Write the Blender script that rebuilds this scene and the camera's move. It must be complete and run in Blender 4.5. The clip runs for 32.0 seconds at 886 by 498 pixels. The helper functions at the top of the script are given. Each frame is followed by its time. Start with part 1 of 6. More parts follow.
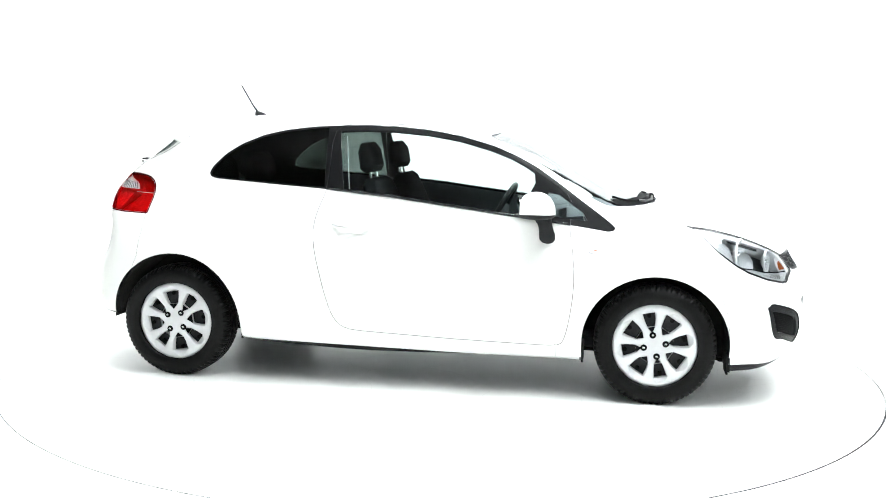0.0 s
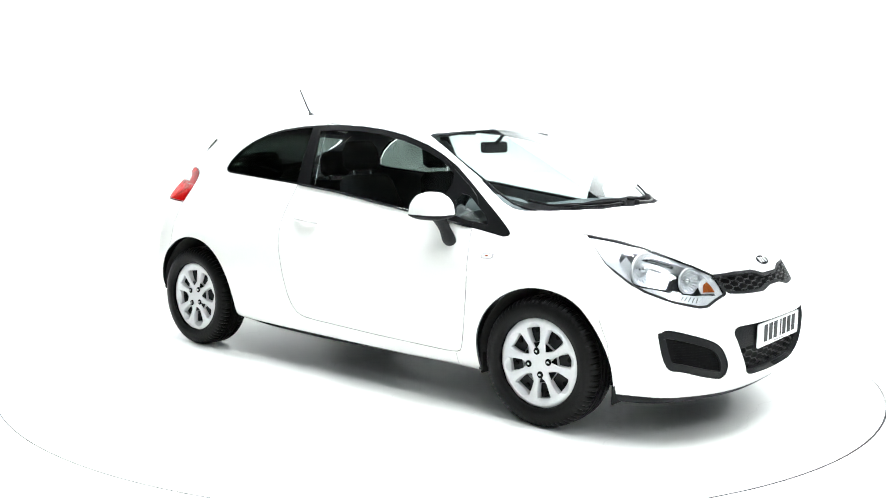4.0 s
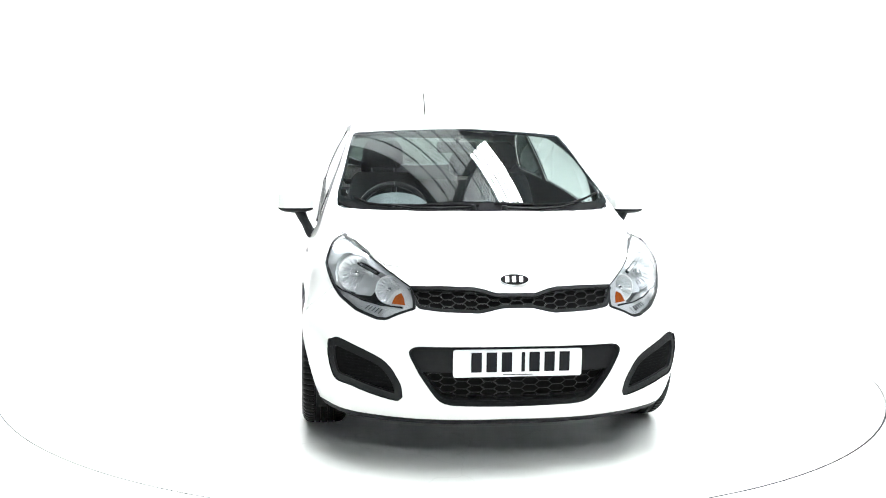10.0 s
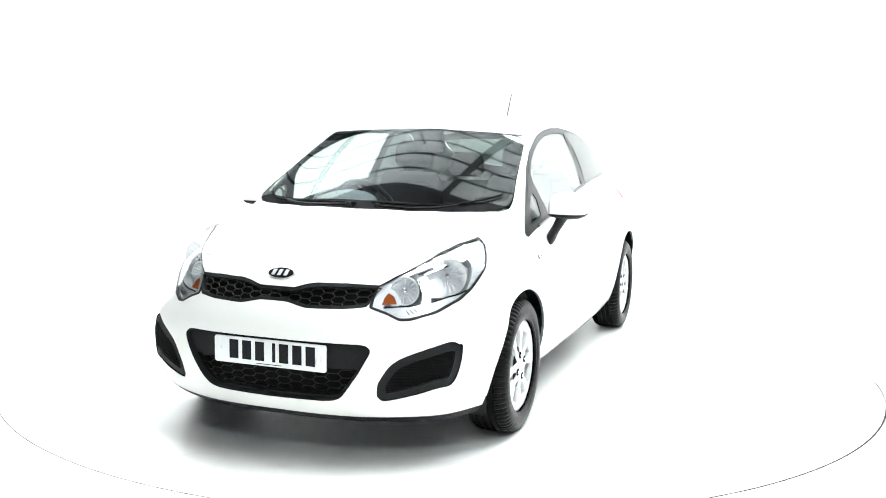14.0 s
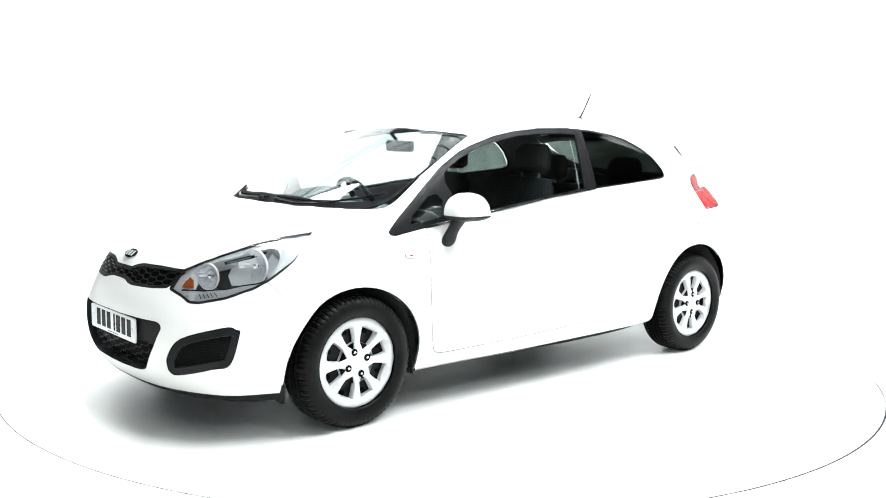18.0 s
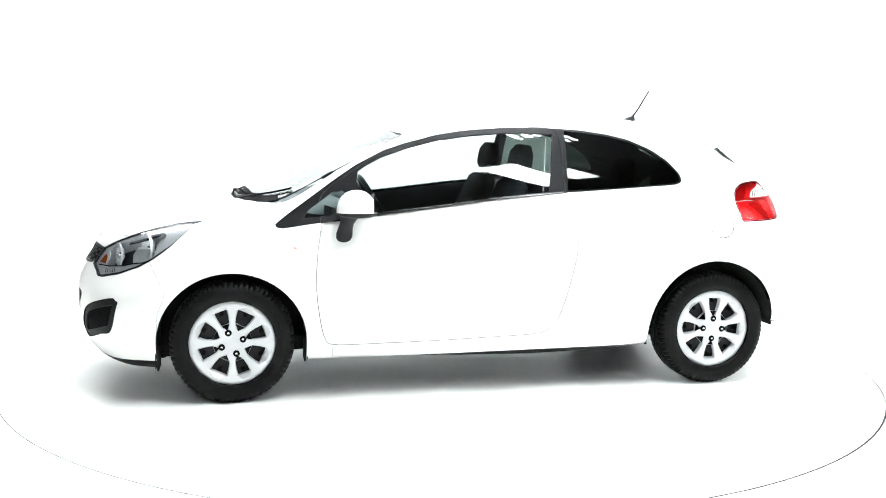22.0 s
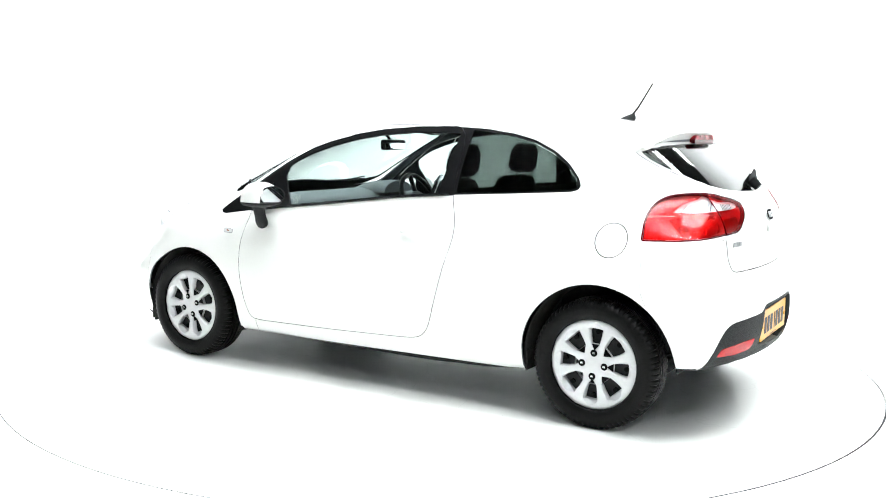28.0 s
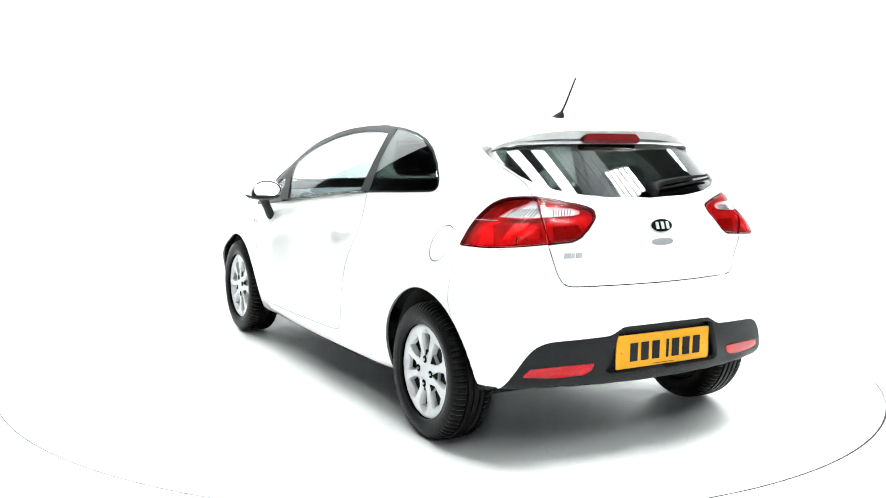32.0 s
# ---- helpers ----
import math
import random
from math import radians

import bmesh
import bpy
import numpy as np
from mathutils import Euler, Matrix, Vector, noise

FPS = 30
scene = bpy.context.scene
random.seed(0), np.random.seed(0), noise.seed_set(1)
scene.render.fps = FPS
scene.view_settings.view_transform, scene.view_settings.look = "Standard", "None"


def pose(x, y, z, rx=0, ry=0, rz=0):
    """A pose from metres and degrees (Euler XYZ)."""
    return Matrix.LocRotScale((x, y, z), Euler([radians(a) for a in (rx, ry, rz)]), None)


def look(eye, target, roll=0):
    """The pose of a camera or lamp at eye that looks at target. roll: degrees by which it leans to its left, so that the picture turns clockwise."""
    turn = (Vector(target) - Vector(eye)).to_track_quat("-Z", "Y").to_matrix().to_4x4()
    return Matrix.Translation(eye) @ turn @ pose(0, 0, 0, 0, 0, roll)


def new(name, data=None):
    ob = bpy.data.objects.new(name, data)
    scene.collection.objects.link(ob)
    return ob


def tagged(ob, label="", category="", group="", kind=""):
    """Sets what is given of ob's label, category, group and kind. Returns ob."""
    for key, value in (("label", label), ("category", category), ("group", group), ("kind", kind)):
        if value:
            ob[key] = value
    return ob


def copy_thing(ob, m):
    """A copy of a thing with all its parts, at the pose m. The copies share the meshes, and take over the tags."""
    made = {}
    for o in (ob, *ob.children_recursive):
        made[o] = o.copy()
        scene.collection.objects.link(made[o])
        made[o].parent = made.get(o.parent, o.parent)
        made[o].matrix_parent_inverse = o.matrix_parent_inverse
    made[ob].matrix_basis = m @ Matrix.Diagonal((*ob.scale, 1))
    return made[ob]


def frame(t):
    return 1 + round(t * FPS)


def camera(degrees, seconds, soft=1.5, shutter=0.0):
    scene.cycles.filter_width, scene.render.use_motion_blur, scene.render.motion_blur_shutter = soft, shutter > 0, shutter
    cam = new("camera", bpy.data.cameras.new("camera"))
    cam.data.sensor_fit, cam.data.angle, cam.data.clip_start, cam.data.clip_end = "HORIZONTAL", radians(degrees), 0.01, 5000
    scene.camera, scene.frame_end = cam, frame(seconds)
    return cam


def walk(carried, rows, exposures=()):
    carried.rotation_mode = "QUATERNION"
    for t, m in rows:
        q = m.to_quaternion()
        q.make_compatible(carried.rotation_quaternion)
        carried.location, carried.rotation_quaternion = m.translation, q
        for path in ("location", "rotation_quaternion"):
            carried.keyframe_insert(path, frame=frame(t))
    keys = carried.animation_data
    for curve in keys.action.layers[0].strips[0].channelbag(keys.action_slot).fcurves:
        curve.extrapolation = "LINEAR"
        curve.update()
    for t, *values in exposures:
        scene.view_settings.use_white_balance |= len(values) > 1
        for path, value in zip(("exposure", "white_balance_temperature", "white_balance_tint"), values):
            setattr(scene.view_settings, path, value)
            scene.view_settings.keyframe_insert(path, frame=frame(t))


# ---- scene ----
# ---- camera: it stands still before the turntable ----
cam = camera(49.4, 32.0, soft=0.95)
EYE = Vector((0.0, -5.751, 1.375))
PITCH = radians(-7.18)
cam_pose = look(EYE, EYE + Vector((0.0003, math.cos(PITCH), math.sin(PITCH))), 0.81)
walk(cam, [(0.0, cam_pose), (32.0, cam_pose)])

# the turntable: degrees of heading at the start, degrees a second
HEADING, RATE = -10.26, -7.1775
# where the turntable's axle stands in the car's own frame
AXLE_X, AXLE_Y = 0.051, -0.023

# ---- light: banks of tubes under the roof of a hall, two of them added as fill ----
world = bpy.data.worlds.new("world")
scene.world = world
world.use_nodes = True
world.node_tree.nodes["Background"].inputs["Color"].default_value = (0.8, 0.9, 1.0, 1)
world.node_tree.nodes["Background"].inputs["Strength"].default_value = 0.3
scene.view_settings.exposure = 0.0
TUBE_POWER = 55.0


# ---- materials ----
def material(name, color, rough=0.5, metal=0.0, spec=0.5, coat=0.0, bump=0.0, scale=40.0, vary=0.0, trans=0.0, ior=1.5, emit=0.0):
    m = bpy.data.materials.new(name)
    m.use_nodes = True
    nt = m.node_tree
    b = nt.nodes["Principled BSDF"]
    b.inputs["Base Color"].default_value = (*color, 1)
    b.inputs["Roughness"].default_value = rough
    b.inputs["Metallic"].default_value = metal
    b.inputs["Specular IOR Level"].default_value = spec
    b.inputs["Coat Weight"].default_value = coat
    b.inputs["Coat Roughness"].default_value = 0.03
    b.inputs["Transmission Weight"].default_value = trans
    b.inputs["IOR"].default_value = ior
    if emit:
        b.inputs["Emission Color"].default_value = (*color, 1)
        b.inputs["Emission Strength"].default_value = emit
    if bump or vary:
        co = nt.nodes.new("ShaderNodeTexCoord")
        n1 = nt.nodes.new("ShaderNodeTexNoise")
        n1.inputs["Scale"].default_value = scale
        n1.inputs["Detail"].default_value = 6.0
        nt.links.new(co.outputs["Object"], n1.inputs["Vector"])
        if bump:
            bp = nt.nodes.new("ShaderNodeBump")
            bp.inputs["Strength"].default_value = bump
            bp.inputs["Distance"].default_value = 0.004
            nt.links.new(n1.outputs["Fac"], bp.inputs["Height"])
            nt.links.new(bp.outputs["Normal"], b.inputs["Normal"])
        if vary:
            n2 = nt.nodes.new("ShaderNodeTexNoise")
            n2.inputs["Scale"].default_value = scale * 0.11
            n2.inputs["Detail"].default_value = 4.0
            nt.links.new(co.outputs["Object"], n2.inputs["Vector"])
            mx = nt.nodes.new("ShaderNodeMix")
            mx.data_type = "FLOAT"
            mx.inputs[0].default_value = 0.5
            nt.links.new(n1.outputs["Fac"], mx.inputs[2])
            nt.links.new(n2.outputs["Fac"], mx.inputs[3])
            cr = nt.nodes.new("ShaderNodeValToRGB")
            lo = [max(0.0, c * (1 - vary)) for c in color]
            hi = [min(1.0, c * (1 + vary)) for c in color]
            cr.color_ramp.elements[0].position, cr.color_ramp.elements[0].color = 0.35, (*lo, 1)
            cr.color_ramp.elements[1].position, cr.color_ramp.elements[1].color = 0.65, (*hi, 1)
            nt.links.new(mx.outputs[0], cr.inputs["Fac"])
            nt.links.new(cr.outputs["Color"], b.inputs["Base Color"])
    return m


def glass_material(name, tint, rough=0.0, gloss=1.0):
    """One face of a pane: tinted see-through under a mirror-like gloss that grows towards grazing."""
    m = bpy.data.materials.new(name)
    m.use_nodes = True
    nt = m.node_tree
    nt.nodes.remove(nt.nodes["Principled BSDF"])
    out = nt.nodes["Material Output"]
    tr = nt.nodes.new("ShaderNodeBsdfTransparent")
    tr.inputs["Color"].default_value = (*tint, 1)
    gl = nt.nodes.new("ShaderNodeBsdfGlossy")
    gl.inputs["Roughness"].default_value = rough
    gl.inputs["Color"].default_value = (gloss, gloss, gloss, 1)
    lw = nt.nodes.new("ShaderNodeLayerWeight")
    pw = nt.nodes.new("ShaderNodeMath")
    pw.operation = "POWER"
    pw.inputs[1].default_value = 5.0
    ma = nt.nodes.new("ShaderNodeMath")
    ma.operation = "MULTIPLY_ADD"
    ma.inputs[1].default_value, ma.inputs[2].default_value = 0.96, 0.042
    mx = nt.nodes.new("ShaderNodeMixShader")
    nt.links.new(lw.outputs["Facing"], pw.inputs[0])
    nt.links.new(pw.outputs[0], ma.inputs[0])
    nt.links.new(ma.outputs[0], mx.inputs["Fac"])
    nt.links.new(tr.outputs["BSDF"], mx.inputs[1])
    nt.links.new(gl.outputs["BSDF"], mx.inputs[2])
    nt.links.new(mx.outputs["Shader"], out.inputs["Surface"])
    return m


def floor_material(*args, **kw):
    """Painted floor with hair cracks and scuffs."""
    m = material(*args, **kw)
    nt = m.node_tree
    b = nt.nodes["Principled BSDF"]
    old = b.inputs["Base Color"].links[0].from_socket
    co = nt.nodes.new("ShaderNodeTexCoord")
    ns = nt.nodes.new("ShaderNodeTexNoise")
    ns.inputs["Scale"].default_value, ns.inputs["Detail"].default_value = 2.5, 5.0
    nt.links.new(co.outputs["Object"], ns.inputs["Vector"])
    ad = nt.nodes.new("ShaderNodeMixRGB")
    ad.blend_type = "ADD"
    ad.inputs[0].default_value = 0.35
    nt.links.new(co.outputs["Object"], ad.inputs[1])
    nt.links.new(ns.outputs["Color"], ad.inputs[2])
    vo = nt.nodes.new("ShaderNodeTexVoronoi")
    vo.feature = "DISTANCE_TO_EDGE"
    vo.inputs["Scale"].default_value = 1.5
    nt.links.new(ad.outputs[0], vo.inputs["Vector"])
    cr = nt.nodes.new("ShaderNodeMapRange")
    cr.inputs[1].default_value, cr.inputs[2].default_value, cr.inputs[3].default_value, cr.inputs[4].default_value = 0.001, 0.006, 0.93, 1.0
    nt.links.new(vo.outputs["Distance"], cr.inputs[0])
    sp = nt.nodes.new("ShaderNodeTexNoise")
    sp.inputs["Scale"].default_value, sp.inputs["Detail"].default_value = 26.0, 3.0
    nt.links.new(co.outputs["Object"], sp.inputs["Vector"])
    sr = nt.nodes.new("ShaderNodeMapRange")
    sr.inputs[1].default_value, sr.inputs[2].default_value, sr.inputs[3].default_value, sr.inputs[4].default_value = 0.755, 0.78, 1.0, 0.5
    nt.links.new(sp.outputs["Fac"], sr.inputs[0])
    mu = nt.nodes.new("ShaderNodeMath")
    mu.operation = "MULTIPLY"
    nt.links.new(cr.outputs[0], mu.inputs[0])
    nt.links.new(sr.outputs[0], mu.inputs[1])
    mm = nt.nodes.new("ShaderNodeMixRGB")
    mm.blend_type = "MULTIPLY"
    mm.inputs[0].default_value = 1.0
    nt.links.new(old, mm.inputs[1])
    nt.links.new(mu.outputs[0], mm.inputs[2])
    nt.links.new(mm.outputs[0], b.inputs["Base Color"])
    return m


PAINT = material("white_car_paint", (0.80, 0.80, 0.775), 0.35, coat=1.0, bump=0.01, scale=900, vary=0.015)
TRIM_IN = material("grey_inner_trim", (0.12, 0.128, 0.134), 0.8, bump=0.3, scale=300, vary=0.15, spec=0.12)
BLACK_PLASTIC = material("black_grained_plastic", (0.011, 0.0115, 0.012), 0.55, bump=0.25, scale=700, vary=0.15, spec=0.14)
GLOSS_BLACK = material("gloss_black_trim", (0.008, 0.008, 0.009), 0.12, coat=0.0, bump=0.01, scale=300, vary=0.05, spec=0.4)
SATIN_BLACK = material("satin_black_frame", (0.0048, 0.0050, 0.0053), 0.30, bump=0.05, scale=600, vary=0.1, spec=0.15)
UNDER = material("underbody_black", (0.016, 0.016, 0.0155), 0.85, bump=0.5, scale=60, vary=0.3, spec=0.1)
RUBBER = material("tyre_rubber", (0.0032, 0.0032, 0.0031), 0.42, bump=0.3, scale=160, vary=0.45, spec=0.10)
SILVER = material("silver_wheel_paint", (0.53, 0.54, 0.545), 0.34, metal=0.2, coat=0.3, bump=0.02, scale=500, vary=0.04)
STEEL_DARK = material("black_steel_wheel", (0.012, 0.012, 0.013), 0.5, bump=0.1, scale=120, vary=0.3, spec=0.2)
CHROME = material("chrome", (0.85, 0.86, 0.87), 0.08, metal=1.0, bump=0.004, scale=200, vary=0.02)
REFLECTOR = material("lamp_reflector", (0.80, 0.81, 0.82), 0.24, metal=0.55, bump=0.06, scale=130, vary=0.05)
BOWL = material("bright_bowl_metal", (0.86, 0.87, 0.88), 0.17, metal=0.5, bump=0.03, scale=120, vary=0.05)
LAMP_GREY = material("grey_lamp_inner", (0.34, 0.345, 0.35), 0.28, metal=0.4, bump=0.03, scale=60, vary=0.1)
GLASS = glass_material("clear_green_glass", (0.90, 0.945, 0.935))
PRIVACY = glass_material("dark_privacy_glass", (0.31, 0.345, 0.33))
LENS = glass_material("clear_lamp_lens", (0.97, 0.98, 0.985))
RED_LENS = material("red_reflector_lens", (0.36, 0.006, 0.012), 0.16, coat=0.0, bump=0.1, scale=120, vary=0.30, spec=0.2)
RED_GLASS = glass_material("red_lamp_glass", (0.935, 0.23, 0.24), 0.16, 0.4)
TAIL_BACK = material("tail_lamp_back", (0.62, 0.60, 0.60), 0.35, metal=0.3, bump=0.05, scale=45, vary=0.35)
# darker copy of the lamp backing, for shade painted inside the lamp
TAIL_SHADE = material("shaded_tail_lamp_back", (0.30, 0.28, 0.28), 0.35, metal=0.3, bump=0.05, scale=45, vary=0.3)
DARK_RED = material("dark_red_lens", (0.08, 0.002, 0.004), 0.12, coat=0.1, bump=0.02, scale=260, vary=0.15, spec=0.2)
BRAKE_RED = material("brake_red_lens", (0.17, 0.004, 0.006), 0.16, bump=0.03, scale=260, vary=0.2, spec=0.12)
CLEAR_LENS = material("clear_ribbed_lens", (0.46, 0.465, 0.47), 0.15, metal=0.2, coat=0.3, bump=0.1, scale=220, vary=0.15)
AMBER = material("amber_lens", (0.26, 0.055, 0.010), 0.15, coat=0.3, bump=0.05, scale=260, vary=0.12, spec=0.3)
PLATE_WHITE = material("white_plate", (0.78, 0.80, 0.80), 0.3, coat=0.1, bump=0.02, scale=300, vary=0.02, spec=0.3)
PLATE_YELLOW = material("yellow_plate", (0.60, 0.28, 0.008), 0.3, coat=0.0, bump=0.02, scale=300, vary=0.03, spec=0.15)
PLATE_INK = material("black_plate_ink", (0.012, 0.012, 0.014), 0.4, bump=0.02, scale=300, vary=0.05, spec=0.08)
SEAT_CLOTH = material("dark_seat_cloth", (0.013, 0.014, 0.015), 0.9, bump=0.6, scale=500, vary=0.25, spec=0.05)
FLOOR_PAINT = floor_material("white_floor_paint", (0.80, 0.81, 0.775), 0.30, bump=0.02, scale=7, vary=0.012)
COVE = material("white_cove_paint", (0.82, 0.82, 0.81), 0.7, bump=0.02, scale=5, vary=0.01)
ROOF_SHEET = material("dark_roof_sheet", (0.07, 0.073, 0.075), 0.6, bump=0.05, scale=6, vary=0.12)
SOFFIT = material("pale_soffit_sheet", (0.80, 0.82, 0.83), 0.6, bump=0.03, scale=6, vary=0.06)
DARK_GREY = material("dark_grey_bar", (0.010, 0.0103, 0.0106), 0.4, bump=0.05, scale=400, vary=0.1, spec=0.15)
PALE_LENS = material("pale_clear_lens", (0.62, 0.62, 0.62), 0.2, coat=0.4, bump=0.05, scale=200, vary=0.1)
PALE_GREY = material("pale_grey_run_sheen", (0.36, 0.36, 0.365), 0.4, bump=0.05, scale=200, vary=0.1)
COWL_BLACK = material("matt_black_cowl", (0.006, 0.006, 0.0065), 0.8, bump=0.2, scale=300, vary=0.2, spec=0.06)
LAMP_MASK = material("dark_grey_lamp_mask", (0.024, 0.025, 0.026), 0.35, bump=0.03, scale=200, vary=0.1, spec=0.25)
MIRROR_GLASS = material("mirror_glass", (0.85, 0.88, 0.9), 0.02, metal=1.0, bump=0.001, scale=50, vary=0.01)
# black trim, and sheets that paint in shaded depth behind openings
DEEP_BLACK = material("deep_black_trim_and_depth", (0.004, 0.004, 0.004), 0.7, bump=0.1, scale=200, vary=0.3, spec=0.05)
HALL_WALL = material("dark_hall_cladding", (0.10, 0.105, 0.11), 0.6, bump=0.05, scale=4, vary=0.12)
BEAM_PAINT = material("grey_steel_beam", (0.06, 0.06, 0.063), 0.5, bump=0.05, scale=12, vary=0.1)
TUBE = material("lit_tube", (0.93, 0.97, 1.0), 0.4, emit=TUBE_POWER)
GAP_LINE = material("dark_gap", (0.05, 0.05, 0.05), 0.8, bump=0.1, scale=30, vary=0.2)


# ---- mesh helpers ----
def part(name, src, mat, parent=None, label="", smooth=True, at=None):
    """Links a bmesh or mesh as one object under a thing or a part."""
    if isinstance(src, bmesh.types.BMesh):
        me = bpy.data.meshes.new(name)
        src.to_mesh(me)
        src.free()
    else:
        me = src
    for mm in mat if isinstance(mat, (list, tuple)) else (mat,):
        if len(me.materials) < (len(mat) if isinstance(mat, (list, tuple)) else 1):
            me.materials.append(mm)
    if smooth:
        me.shade_smooth()
        me.set_sharp_from_angle(angle=radians(32))
    ob = new(name, me)
    if parent is not None:
        ob.parent = parent
    if at is not None:
        ob.matrix_basis = at
    if label:
        ob["label"] = label
    return ob


def box(bm, x0, x1, y0, y1, z0, z1, bevel=0.0):
    r = bmesh.ops.create_cube(bm, size=1.0)
    for v in r["verts"]:
        v.co = Vector(((x0 + x1) / 2 + v.co.x * (x1 - x0), (y0 + y1) / 2 + v.co.y * (y1 - y0), (z0 + z1) / 2 + v.co.z * (z1 - z0)))
    if bevel:
        es = {e for v in r["verts"] for e in v.link_edges}
        bmesh.ops.bevel(bm, geom=list(es), offset=bevel, segments=2, affect="EDGES", profile=0.5)
    return bm


def lathe(bm, prof, n=48, close=False):
    """Turns a profile of (radius, y) round the y axis."""
    rings = []
    for k in range(n):
        a = 2 * math.pi * k / n
        rings.append([bm.verts.new((r * math.cos(a), y, r * math.sin(a))) for r, y in prof])
    for k in range(n):
        a, b = rings[k], rings[(k + 1) % n]
        for j in range(len(prof) - 1):
            bm.faces.new((a[j], b[j], b[j + 1], a[j + 1]))
    return bm


def prism(bm, pts, n, depth):
    """A slab with the outline pts (3D), pushed along n by depth."""
    n = Vector(n)
    a = [bm.verts.new(p) for p in pts]
    b = [bm.verts.new(Vector(p) + n * depth) for p in pts]
    bm.faces.new(a)
    bm.faces.new(b[::-1])
    for i in range(len(a)):
        j = (i + 1) % len(a)
        bm.faces.new((a[i], b[i], b[j], a[j]))
    bmesh.ops.recalc_face_normals(bm, faces=bm.faces)
    return bm


def tube(bm, pts, r, n=8, taper=None, flat=1.0):
    """A round bar along pts."""
    pts = [Vector(p) for p in pts]
    rings = []
    for i, p in enumerate(pts):
        d = (pts[min(i + 1, len(pts) - 1)] - pts[max(i - 1, 0)]).normalized()
        s = d.orthogonal().normalized() if abs(d.z) > 0.95 else d.cross(Vector((0, 0, 1))).normalized()
        u = s.cross(d)
        k = r if taper is None else r + (taper - r) * i / (len(pts) - 1)
        rings.append([bm.verts.new(p + (s * math.cos(2 * math.pi * j / n) + u * flat * math.sin(2 * math.pi * j / n)) * k) for j in range(n)])
    for a, b in zip(rings, rings[1:]):
        for j in range(n):
            bm.faces.new((a[j], a[(j + 1) % n], b[(j + 1) % n], b[j]))
    bm.faces.new(rings[0][::-1])
    bm.faces.new(rings[-1])
    return bm


def rounded(pts, r=0.02, n=4):
    """A closed outline with its corners rounded off."""
    pts = [Vector(p) for p in pts]
    out = []
    for i, p in enumerate(pts):
        a, b = pts[i - 1], pts[(i + 1) % len(pts)]
        ka, kb = min(r, (a - p).length * 0.45), min(r, (b - p).length * 0.45)
        pa, pb = p + (a - p).normalized() * ka, p + (b - p).normalized() * kb
        for k in range(n + 1):
            t = k / n
            out.append(pa * (1 - t) ** 2 + p * 2 * t * (1 - t) + pb * t * t)
    return out


def glide(pts, n=6):
    """A closed outline drawn smoothly through pts (Catmull-Rom)."""
    pts = [Vector(p) for p in pts]
    out = []
    m = len(pts)
    for i in range(m):
        a, b, c, d = pts[i - 1], pts[i], pts[(i + 1) % m], pts[(i + 2) % m]
        for k in range(n):
            t = k / n
            out.append(0.5 * (2 * b + (c - a) * t + (2 * a - 5 * b + 4 * c - d) * t * t + (3 * b - a - 3 * c + d) * t ** 3))
    return out


